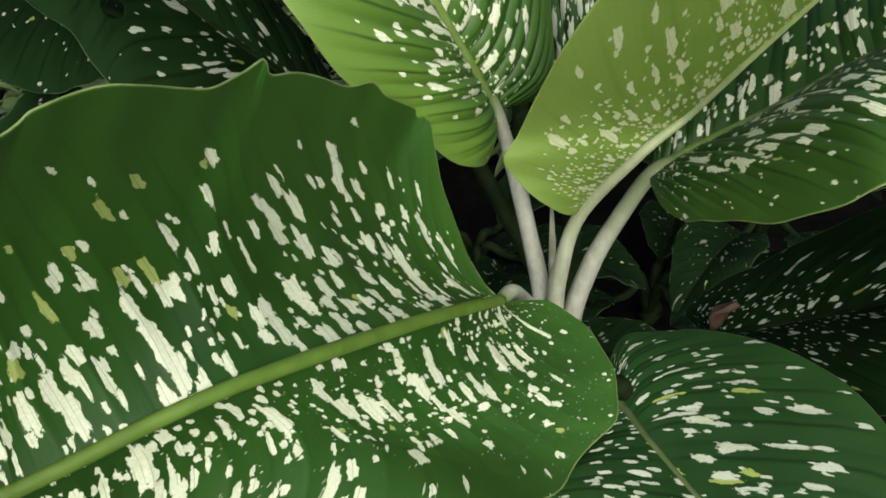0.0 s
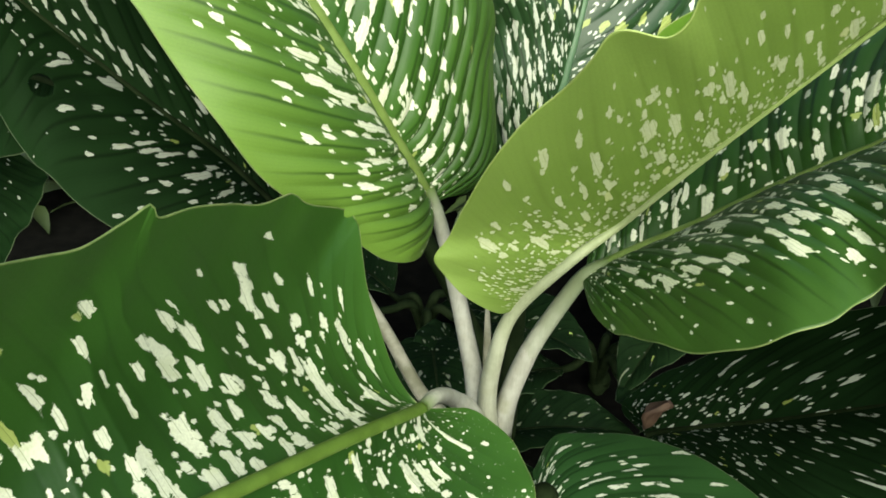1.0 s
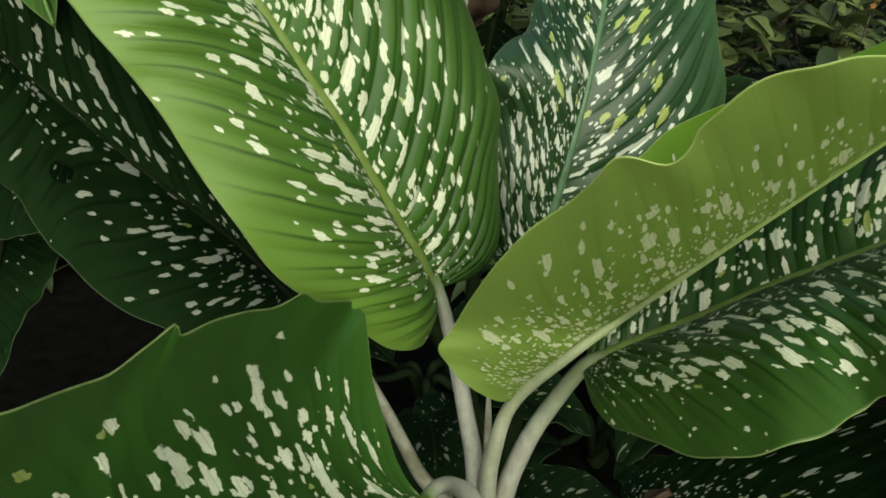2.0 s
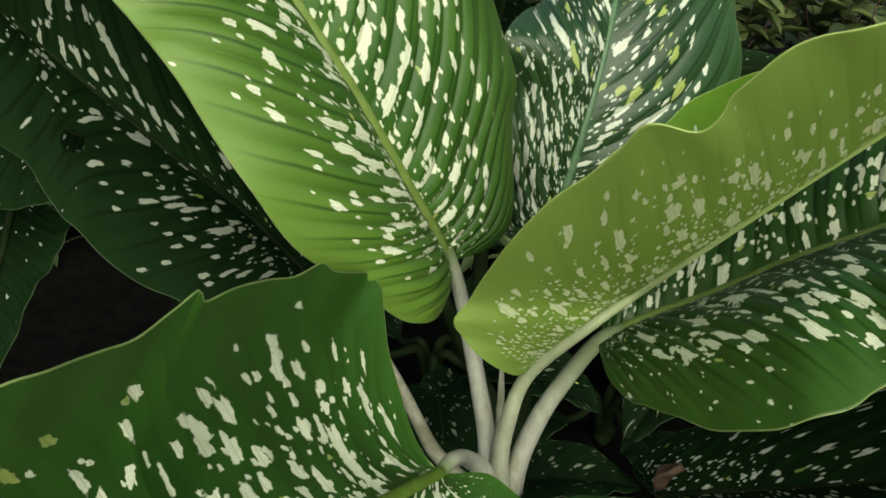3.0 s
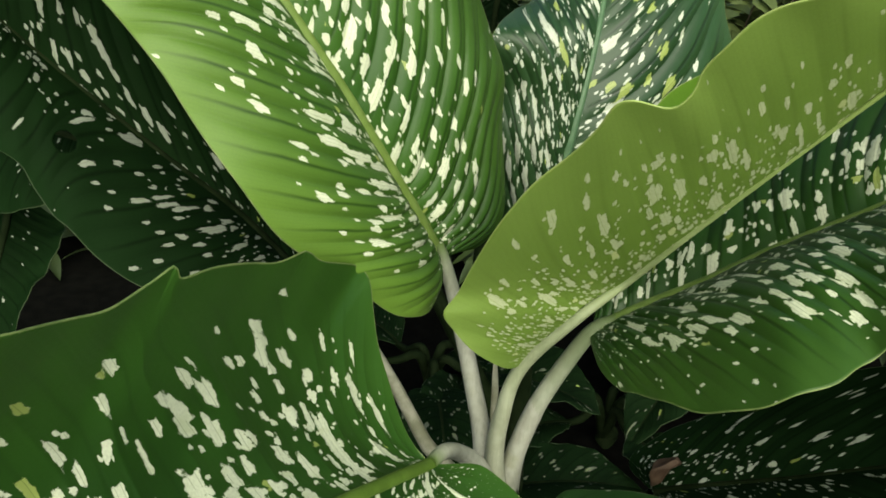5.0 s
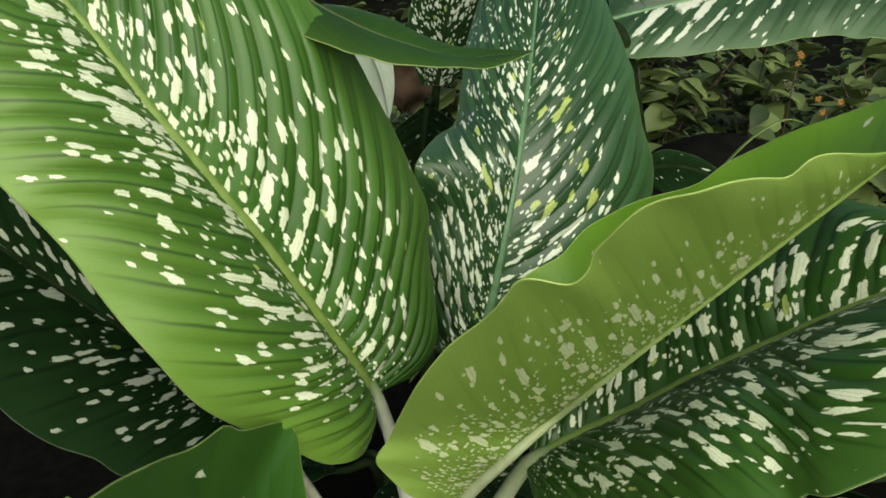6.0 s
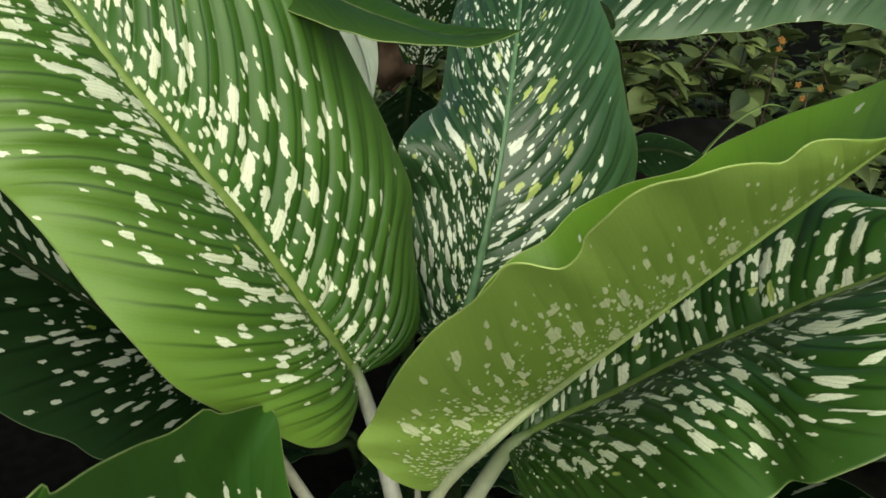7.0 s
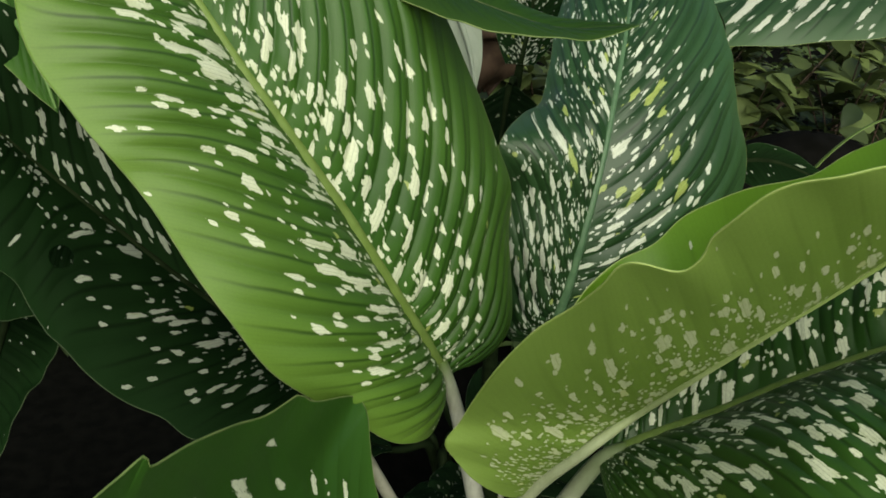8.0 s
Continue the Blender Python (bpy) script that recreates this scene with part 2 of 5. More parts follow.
M_PETIOLE = stalk_material("petiole_white", (0.255, 0.265, 0.212), (0.315, 0.325, 0.268), (0.075, 0.125, 0.028))
M_PETIOLE_OLIVE = stalk_material("petiole_olive", (0.25, 0.265, 0.195), (0.31, 0.325, 0.25), (0.18, 0.26, 0.06))
# almost black: deep shade among the stems is put into this green
M_STEM = plain_material("stem_shaded_green", (0.005, 0.010, 0.003), (0.010, 0.017, 0.006), 60, 0.85)
# soil near black: the shade over the bed is put into its colour
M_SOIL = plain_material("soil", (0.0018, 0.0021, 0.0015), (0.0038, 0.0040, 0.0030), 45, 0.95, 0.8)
# brown at half strength: the shadow on the dry leaves is put into it
M_DRY = plain_material("dry_leaf_brown", (0.045, 0.027, 0.016), (0.085, 0.055, 0.034), 40, 0.7, 0.5)
M_PALE = leaf_material("leaf_pale_underside", (0.22, 0.27, 0.21), (0.27, 0.31, 0.25), (0.25, 0.30, 0.23), CREAM, LIME, 0.6, 0.2, furrow=0.1)
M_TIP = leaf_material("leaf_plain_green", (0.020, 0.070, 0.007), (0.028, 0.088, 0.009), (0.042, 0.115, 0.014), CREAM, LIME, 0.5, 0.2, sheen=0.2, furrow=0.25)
# plain green again, with the shade on the drooping leaf put into the colour
M_TIP_SHADY = leaf_material("leaf_plain_shaded_green", (0.011, 0.036, 0.004), (0.015, 0.047, 0.005), (0.024, 0.060, 0.008), CREAM, LIME, 0.5, 0.2, sheen=0.2, furrow=0.25)
M_ORANGE = plain_material("petal_orange", (0.13, 0.055, 0.008), (0.18, 0.085, 0.012), 80, 0.6)


def foliage_material(name, dark, light, rough=0.5, through=0.2):
    m, n, l, b = material(name, rough)
    rnd = n.new("ShaderNodeNewGeometry").outputs["Random Per Island"]
    obj = n.new("ShaderNodeTexCoord").outputs["Object"]
    col = mix(n, l, rnd, dark, light)
    col = mix(n, l, 0.4, col, mix(n, l, noise_node(n, l, 60.0, 3.0, obj), (0.2, 0.2, 0.2), (0.8, 0.8, 0.8)), "OVERLAY")
    l.new(col, b.inputs["Base Color"])
    tr = n.new("ShaderNodeBsdfTranslucent")
    l.new(col, tr.inputs["Color"])
    ms = n.new("ShaderNodeMixShader")
    ms.inputs[0].default_value = through
    l.new(b.outputs[0], ms.inputs[1])
    l.new(tr.outputs[0], ms.inputs[2])
    l.new(ms.outputs[0], n["Material Output"].inputs["Surface"])
    return m


M_FOLIAGE = foliage_material("ground_cover_green", (0.010, 0.020, 0.005), (0.08, 0.125, 0.035))
M_BROAD = foliage_material("broad_leaf_olive", (0.014, 0.028, 0.006), (0.125, 0.170, 0.050))
M_TWIG = plain_material("twig_brown", (0.035, 0.022, 0.016), (0.10, 0.075, 0.060), 60, 0.8)
M_HEDGE = foliage_material("hedge_green", (0.010, 0.022, 0.006), (0.030, 0.055, 0.014))
M_GRASS = foliage_material("grass_blade", (0.05, 0.10, 0.015), (0.14, 0.22, 0.04))
# low leaves: the deep shade on them is put into the colour
M_LEAF_SHADED_LOW = leaf_material("leaf_low_shaded", (0.003, 0.009, 0.003), (0.005, 0.014, 0.004), (0.006, 0.016, 0.005), (0.10, 0.115, 0.085), LIME, 0.7, 0.04, sheen=0.02, glow=(0.03, 0.07, 0.01))
M_STALK = plain_material("old_stalk", (0.13, 0.135, 0.085), (0.26, 0.26, 0.20), 50, 0.6)
# colour of the mound, blackened in place of shade
M_MOUND_SHADE = plain_material("mound_shade_black", (0.004, 0.004, 0.003), (0.007, 0.007, 0.006), 30, 0.9, 0.6)


# ---- building helpers ----
def part(name, me, mat, parent=None, label=""):
    """Links a mesh as one object under a thing or part."""
    ob = new(name, me)
    me.materials.append(mat)
    if parent:
        ob.parent = parent
        ob.matrix_parent_inverse = Matrix.Translation(-parent.location)
    if label:
        ob["label"] = label
    return ob


def spline(points, t):
    """A smooth curve through the points, at values t from 0 to 1."""
    p = np.array(points, float)
    p = np.vstack([2 * p[0] - p[1], p, 2 * p[-1] - p[-2]])
    k = len(points) - 1
    x = np.clip(np.asarray(t, float) * k, 0, k - 1e-9)
    i = x.astype(int)
    f = (x - i)[:, None]
    a, b, c, d = p[i], p[i + 1], p[i + 2], p[i + 3]
    return 0.5 * (2 * b + (c - a) * f + (2 * a - 5 * b + 4 * c - d) * f**2 + (3 * b - a - 3 * c + d) * f**3)


def grid_mesh(name, pts, closed=False):
    """A mesh over a grid of points (rows, columns, 3)."""
    r, c = pts.shape[:2]
    i = np.arange(r * c).reshape(r, c)
    if closed:
        i = np.hstack([i, i[:, :1]])
    q = np.stack([i[:-1, :-1], i[:-1, 1:], i[1:, 1:], i[1:, :-1]], -1).reshape(-1, 4)
    me = bpy.data.meshes.new(name)
    me.from_pydata(pts.reshape(-1, 3).tolist(), [], q.tolist())
    me.polygons.foreach_set("use_smooth", np.ones(len(me.polygons), bool))
    return me


def tube(name, path, radii, sides=12, flat=1.0, side_hint=(0, 0, 1)):
    """A tapered tube along a path of points; flat squeezes it along side_hint."""
    p = np.array(path, float)
    radii = np.interp(np.linspace(0, 1, len(p)), np.linspace(0, 1, len(radii)), radii)
    tan = np.gradient(p, axis=0)
    tan /= np.linalg.norm(tan, axis=1)[:, None] + 1e-12
    h = np.array(side_hint, float)  # one direction, or one for each point
    u = np.cross(tan, h)
    u /= np.linalg.norm(u, axis=1)[:, None] + 1e-9
    w = np.cross(u, tan)
    a = np.linspace(0, 2 * np.pi, sides, endpoint=False)
    ring = np.cos(a)[None, :, None] * u[:, None] + flat * np.sin(a)[None, :, None] * w[:, None]
    pts = p[:, None] + ring * radii[:, None, None]
    return grid_mesh(name, pts, True)


def strewn(rng, count, named, dens, half):
    """Further flecks, of the usual sizes, thickest where 'dens' says and clear of the named ones."""
    flecks = list(named)
    for _ in range(count * 60):
        if len(flecks) == len(named) + count:
            break
        q0, s0 = rng.uniform(0.05, 0.85), rng.uniform(0.05, 0.8)
        size = rng.uniform(0.38, 0.95)
        if rng.random() < dens(q0, s0, half) and all(abs(q0 - f[0]) > 0.024 or abs(s0 - f[1]) > 0.09 for f in flecks):
            flecks.append((q0, s0, 8.0 * size, 2.6 * size * rng.uniform(0.7, 1.1), int(rng.random() < 0.03)))
    return flecks


def fleck_field(rng, q, s, length, width, named):
    """The larger cream flecks, drawn out along the side veins: how far inside one each point lies, and its yellow tint.
    q: place along the leaf (0 to 1) of the vein through the point, s: from midrib (0) to margin (1)."""
    field, tint = np.zeros(q.shape), np.zeros(q.shape)
    flecks = [(q0, s0, a * 0.001, b * 0.001, tone) for q0, s0, a, b, tone in named]
    for q0, s0, half_l, half_w, tone in flecks:
        near = (np.abs(q - q0) * length < half_w * 2.4 + half_l * 0.3) & (np.abs(s - s0) * width < half_l * 1.8)
        if not near.any():
            continue
        skew = rng.uniform(-0.12, 0.12)
        dq, ds = (q[near] - q0) * length / half_w, (s[near] - s0) * width[near] / half_l
        dq = dq + skew * ds
        turn = np.arctan2(dq, ds)
        lobes = 1 + 0.10 * np.sin(3 * turn + rng.uniform(0, 6.3)) + 0.10 * np.sin(5 * turn + rng.uniform(0, 6.3)) + 0.07 * np.sin(8 * turn + rng.uniform(0, 6.3))
        v = 1.36 - (np.abs(dq) ** 3.2 + np.abs(ds) ** 3.2) ** (1 / 3.2) * lobes
        f, t = field[near], tint[near]
        better = v > f
        f[better], t[better] = v[better], float(tone)
        field[near], tint[near] = f, t
    return field, tint


def leaf(name, cage, mats, parent, label, seed, size=(220, 70), bow=(0.1, 0.1), veins=16, ridge=0.0012, slant=0.16, flecks=0.5,
         density=None, wave=0.004, waves=5.0, rib_r=(0.0042, 0.0010), split=None, rim_r=0.0005, named=([], []), more=(0, 0), pale=(1.0, 1.0), notches=(), holes=(), ease=0.0):
    """A leaf laid between three curves: midrib, left and right margin. mats: blade, midrib, margin.
    bow: how far each half bulges up; ridge: relief of the side veins; slant: how far the veins sweep to the tip;
    flecks: how thickly the fine flecks lie; more: how many large flecks besides the named ones, by half; pale: how pale each half turns to its margin;
    notches: (half, place along, depth, fall) of tears in the margin; holes: (half, along, across, radius); ease: over what share of the length the blade smooths out the turns of its margin."""
    rng = random.Random(seed)
    slants = slant if isinstance(slant, tuple) else (slant, slant)
    rows, cols = size
    v = np.linspace(0, 1, rows) ** 1.15
    rib, lo, hi = (spline(cage[k], v) for k in ("rib", "left", "right"))
    tan = np.gradient(rib, axis=0)
    tan /= np.linalg.norm(tan, axis=1)[:, None]
    length = np.linalg.norm(np.diff(rib, axis=0), axis=1).sum()
    halves = []
    names = ("fleck", "tint", "side", "vein", "dens", "inner")
    data = {k: [] for k in names}
    flow = []
    for k, edge in enumerate((lo, hi)):
        curl = np.zeros_like(edge)
        if ease:
            k_rows = int(rows * ease)
            padded = np.concatenate([np.repeat(edge[:1], k_rows, 0), edge, np.repeat(edge[-1:], k_rows, 0)])
            sums = np.cumsum(np.concatenate([np.zeros((1, 3)), padded]), 0)
            even = (sums[2 * k_rows + 1:] - sums[:-2 * k_rows - 1]) / (2 * k_rows + 1)
            hold = np.clip(np.minimum(v, 1 - v) / (1.5 * ease), 0, 1)[:, None]
            curl = (edge - even) * hold
        across = edge - curl - rib
        wide = np.linalg.norm(across, axis=1)
        n = np.cross(across, tan) if k == 0 else np.cross(tan, across)
        n = -n / (np.linalg.norm(n, axis=1)[:, None] + 1e-9)
        s = np.linspace(0, 1, cols)
        S, V = np.meshgrid(s, v)
        q = V - slants[k] * S**1.12
        phase = q * veins * np.pi
        groove = np.abs(np.sin(phase)) ** 0.6
        fade = np.clip(S * 6, 0, 1) * np.clip((1 - S) * 3, 0, 1) * np.clip(V * 8, 0, 1) * np.clip((1 - V) * 8, 0, 1)
        dip = wide[:, None] * bow[k] * 4 * S * (1 - S)
        ph = rng.uniform(0, 6.28)
        ruffle = wave * S**3 * (np.sin(V * waves * 2 * np.pi + ph) + 0.5 * np.sin(V * waves * 4.7 * np.pi + 2 * ph)) * np.clip(V * 6, 0, 1) * np.clip((1 - V) * 5, 0, 1)
        out = S.copy()
        for half, at, depth, fall in notches:
            if half == k:
                torn = np.where(V > at, np.exp(-np.clip(V - at, 0, 1) / fall), 0.0) * np.clip((V - at) / 0.004, 0, 1)
                out += S**14 * depth * torn
                ruffle = ruffle + S**12 * wide[:, None] * depth * 0.3 * torn
        pts = rib[:, None] + across[:, None] * out[:, :, None] + curl[:, None] * (S**3.5)[:, :, None] + n[:, None] * (dip + ruffle + ridge * groove * fade)[:, :, None]
        dens = density or (lambda q0, s0, half: 0.25 + 0.75 * (1 - s0))
        lean = slants[k] * 1.05 * length  # the veins run slantwise, so a step outwards is longer along them
        stretch = math.hypot(wide.mean(), lean) / wide.mean()
        f, t = fleck_field(rng, q, S, length / stretch**0.35, wide[:, None] * stretch**0.35 * np.ones_like(S), strewn(random.Random(seed * 10 + k), more[k], named[k], dens, k))
        halves.append(pts)
        thick = flecks * np.array([[dens(b, a, k) for a in s[::4]] for b in v[::8]])
        thick = np.repeat(np.repeat(thick, 8, 0)[:rows], 4, 1)[:, :cols] if flecks else np.zeros_like(S)
        span = wide[:, None] * S * (1 if k == 0 else -1)
        for key, val in zip(names, (f, t, S * pale[k], (1 - groove) * fade, thick, np.clip(fade * 1.5, 0, 1))):
            data[key].append(val)
        flow.append(np.stack([q * length / stretch, span * stretch, q * veins + 0.5], -1))

    def joined(a, b):
        return np.concatenate([a[:, :0:-1], b], 1)
    if split is None:
        sheets = [(name, joined(*halves), {k: joined(*d) for k, d in data.items()}, joined(*flow), mats[0])]
    else:
        sheets = [(name, halves[0], {k: d[0] for k, d in data.items()}, flow[0], mats[0]), ("far_half", halves[1], {k: d[1] for k, d in data.items()}, flow[1], split)]
    top = None
    for nm, pts, d, fl, mat in sheets:
        me = grid_mesh(nm, pts)
        for k, val in d.items():
            me.attributes.new(k, "FLOAT", "POINT").data.foreach_set("value", val.ravel().astype(np.float32))
        me.attributes.new("flow", "FLOAT_VECTOR", "POINT").data.foreach_set("vector", fl.ravel().astype(np.float32))
        if holes:
            cut_holes(me, [spline_point(halves, v, h) for h in holes])
        ob = part(nm, me, mat, parent if top is None else top, label if top is None else "")
        solid = ob.modifiers.new("thickness", "SOLIDIFY")
        solid.thickness, solid.offset = 0.0007, 0.0
        top = top or ob
    n = np.cross(hi - lo, tan)
    n /= np.linalg.norm(n, axis=1)[:, None] + 1e-9
    step = slice(0, None, 3)
    if rib_r:
        part("midrib", tube("midrib", rib[step], rib_r, 10, 0.85, n[step]), mats[1], top)
    for pts in (halves[0][:, -1], halves[1][:, -1]):
        part("margin", tube("margin", pts[step], (rim_r * 0.7, rim_r, rim_r * 0.6), 6), mats[2], top)
    return top


def spline_point(halves, v, hole):
    half, along, across, radius = hole
    g = halves[half]
    return g[int(np.abs(v - along).argmin()), int(across * (g.shape[1] - 1))], radius


def cut_holes(me, spots):
    """Takes the faces away round each spot."""
    bm = bmesh.new()
    bm.from_mesh(me)
    gone = [f for f in bm.faces for at, r in spots if (f.calc_center_median() - Vector(at)).length < r]
    bmesh.ops.delete(bm, geom=list(set(gone)), context="FACES")
    bm.to_mesh(me)
    bm.free()


def petiole(path, radii, parent, mat=None, label="", flat=1.0, green=0.22):
    pts = spline(path, np.linspace(0, 1, 40))
    me = tube("petiole", pts, radii, 16, flat)
    greening(me, 40, green)
    return part("petiole", me, mat or M_PETIOLE, parent, label)


def greening(me, rings, upto):
    """Marks how green a stalk is: fully at its first ring, not at all past 'upto' of its length."""
    v = np.repeat(np.clip(1 - np.linspace(0, 1, rings) / upto, 0, 1) ** 1.3, len(me.vertices) // rings)
    me.attributes.new("blend", "FLOAT", "POINT").data.foreach_set("value", v.astype(np.float32))


def plant(name, at, label):
    ob = new(name)
    ob.location = at
    return tagged(ob, label, "plant", "dumb canes in the bed")


def scatter(name, count, place, size, seed, mat, narrow=0.4, droop=0.5):
    """Many small folded leaves in one mesh. place(rng) gives a spot and an outward direction."""
    rng = random.Random(seed)
    verts, faces = [], []
    for _ in range(count):
        at, out = place(rng)
        out = Vector(out).normalized()
        side = out.cross(Vector((rng.uniform(-0.5, 0.5), rng.uniform(-0.5, 0.5), 1))).normalized()
        up = side.cross(out)
        ln = rng.uniform(*size)
        w = ln * narrow * rng.uniform(0.7, 1.2) * 0.5
        sag = droop * rng.uniform(0.3, 1.2) * ln
        k = len(verts)
        fold = rng.uniform(0.02, 0.16)
        verts.append(tuple(at))
        for along, across in ((0.15, 0.62), (0.38, 1.0), (0.62, 0.86), (0.85, 0.42)):
            for turn in (1, 0, -1):
                verts.append(tuple(Vector(at) + out * (along * ln) + side * (turn * across * w) + up * (abs(turn) * fold * across * ln - sag * along**2)))
        verts.append(tuple(Vector(at) + out * ln - up * sag))
        faces += [(k, k + 2, k + 1), (k, k + 3, k + 2), (k + 10, k + 11, k + 13), (k + 11, k + 12, k + 13)]
        for r in (1, 4, 7):
            faces += [(k + r, k + r + 1, k + r + 4, k + r + 3), (k + r + 1, k + r + 2, k + r + 5, k + r + 4)]
    me = bpy.data.meshes.new(name)
    me.from_pydata(verts, [], faces)
    me.polygons.foreach_set("use_smooth", np.ones(len(me.polygons), bool))
    return part(name, me, mat)


def arched_cage(base, heading, length, width, rise, sag):
    """Midrib and margins of a leaf that leaves base towards heading (degrees), rises and sags."""
    d = Vector((math.cos(radians(heading)), math.sin(radians(heading)), 0))
    p = Vector((-d.y, d.x, 0))
    rib, left, right = [], [], []
    for t, w in ((0, 0.10), (0.12, 0.62), (0.3, 0.98), (0.5, 1.0), (0.7, 0.78), (0.87, 0.42), (1.0, 0.0)):
        c = Vector(base) + d * (length * t) + Vector((0, 0, rise * t - sag * t * t))
        lift = Vector((0, 0, 0.18 * width * w))
        rib.append(tuple(c))
        left.append(tuple(c + p * (width * 0.5 * w) + lift))
        right.append(tuple(c - p * (width * 0.5 * w) + lift))
    return {"rib": rib, "left": left, "right": right}


def low_plant(at, seed, count, reach, height, mat, label):
    rng = random.Random(seed)
    thing = plant("dumb_cane", at, label)
    top = Vector(at) + Vector((0, 0, height * 0.45))
    part("stem", tube("stem", spline([tuple(at), tuple((Vector(at) + top) / 2 + Vector((0.01, 0, 0))), tuple(top)], np.linspace(0, 1, 12)), (0.014, 0.010), 10), M_STEM, thing)
    turn = rng.uniform(0, 360)
    for i in range(count):
        a = turn + i * 137.5
        d = Vector((math.cos(radians(a)), math.sin(radians(a)), 0))
        base = top + d * reach * 0.3 + Vector((0, 0, height * rng.uniform(0.2, 0.5)))
        cage = arched_cage(base, a, reach * rng.uniform(0.8, 1.1), reach * rng.uniform(0.40, 0.52), reach * rng.uniform(0.2, 0.5), reach * rng.uniform(0.3, 0.6))
        lf = leaf("leaf", cage, (mat, M_STEM, M_RIM_SHADED), thing, "", seed * 31 + i, (70, 26), (0.06, 0.06), 12, 0.0012, 0.2, 0.10, None, 0.004, 3.0)
        petiole([tuple(base + d * 0.01), tuple(base - d * 0.02), tuple(top + d * 0.02 + Vector((0, 0, 0.04))), tuple(top - Vector((0, 0, 0.02)))], (0.004, 0.006, 0.007, 0.008), lf, M_STEM)
    return thing


# ---- leaf cages: midrib and both margins, from base to tip ----
LEAF_B = {
    "rib": [(0.0402, 0.5135, 0.4615), (0.0308, 0.5093, 0.4807), (0.0221, 0.5062, 0.4985), (0.0127, 0.5022, 0.5167), (0.0037, 0.4988, 0.5339), (-0.0135, 0.4935, 0.5661), (-0.0328, 0.4888, 0.6004), (-0.0523, 0.4841, 0.6319), (-0.0708, 0.4815, 0.6605), (-0.0872, 0.4805, 0.6846), (-0.1035, 0.4827, 0.709), (-0.1182, 0.4858, 0.7301), (-0.1344, 0.4882, 0.7503), (-0.1622, 0.4934, 0.7814), (-0.192, 0.5027, 0.812)],
    "left": [(0.038, 0.5014, 0.4571), (0.032, 0.4732, 0.4447), (0.0102, 0.4412, 0.4602), (-0.0123, 0.4206, 0.488), (-0.0311, 0.4068, 0.5115), (-0.0562, 0.392, 0.5413), (-0.0795, 0.3879, 0.5775), (-0.1006, 0.3904, 0.6151), (-0.1188, 0.3936, 0.6442), (-0.1342, 0.3938, 0.6615), (-0.1475, 0.3973, 0.6786), (-0.1615, 0.4023, 0.6968), (-0.1739, 0.4117, 0.7188), (-0.1846, 0.4425, 0.7609), (-0.192, 0.5027, 0.812)],
    "right": [(0.0445, 0.5219, 0.4668), (0.0671, 0.5478, 0.4582), (0.0866, 0.5733, 0.4683), (0.0904, 0.5852, 0.5024), (0.0825, 0.5856, 0.5457), (0.0806, 0.5888, 0.5807), (0.0707, 0.5853, 0.6144), (0.0508, 0.5762, 0.6591), (0.0246, 0.5645, 0.7101), (-0.0052, 0.5539, 0.7454), (-0.0335, 0.5474, 0.766), (-0.0598, 0.5431, 0.7845), (-0.085, 0.5383, 0.7992), (-0.1407, 0.524, 0.8131), (-0.192, 0.5027, 0.812)],
}
LEAF_C = {
    "rib": [(0.1044, 0.4588, 0.4139), (0.1136, 0.444, 0.4425), (0.1298, 0.4306, 0.4727), (0.1567, 0.436, 0.4954), (0.1745, 0.3993, 0.5491), (0.1862, 0.3764, 0.5836), (0.2, 0.3582, 0.6133), (0.2132, 0.3363, 0.6487), (0.2269, 0.3214, 0.6761), (0.2404, 0.3103, 0.6991), (0.2506, 0.3056, 0.712), (0.268, 0.2927, 0.7421)],
    "left": [(0.1024, 0.4549, 0.4149), (0.088, 0.444, 0.4181), (0.0711, 0.4352, 0.4315), (0.0571, 0.4314, 0.4439), (0.0467, 0.4329, 0.4561), (0.04, 0.4345, 0.4689), (0.0486, 0.4374, 0.4825), (0.0557, 0.4165, 0.5176), (0.064, 0.3889, 0.5566), (0.0766, 0.3635, 0.5908), (0.0905, 0.3441, 0.6152), (0.098, 0.3294, 0.6355), (0.1014, 0.3201, 0.649), (0.1081, 0.3154, 0.6541), (0.1226, 0.3141, 0.6535), (0.129, 0.3085, 0.6613), (0.1298, 0.3019, 0.671), (0.1328, 0.2957, 0.6801), (0.1381, 0.2881, 0.6913), (0.1461, 0.2828, 0.6994), (0.1548, 0.2795, 0.7052), (0.166, 0.2778, 0.71), (0.1803, 0.2809, 0.7099), (0.1937, 0.2854, 0.7089), (0.2, 0.2833, 0.7148), (0.2099, 0.2857, 0.7162), (0.2252, 0.2921, 0.7154), (0.249, 0.3037, 0.7135), (0.2629, 0.301, 0.7266), (0.268, 0.2927, 0.7421)],
    "right": [(0.1006, 0.4808, 0.4123), (0.0971, 0.436, 0.4798), (0.0921, 0.4049, 0.5325), (0.1051, 0.434, 0.5631), (0.1305, 0.4529, 0.587), (0.1547, 0.4612, 0.5993), (0.1779, 0.4671, 0.6184), (0.2014, 0.4566, 0.6377), (0.2236, 0.4306, 0.6588), (0.2472, 0.4295, 0.6746), (0.2776, 0.4136, 0.6959), (0.3066, 0.3937, 0.7201), (0.3095, 0.3521, 0.7386), (0.268, 0.2927, 0.7421)],
}
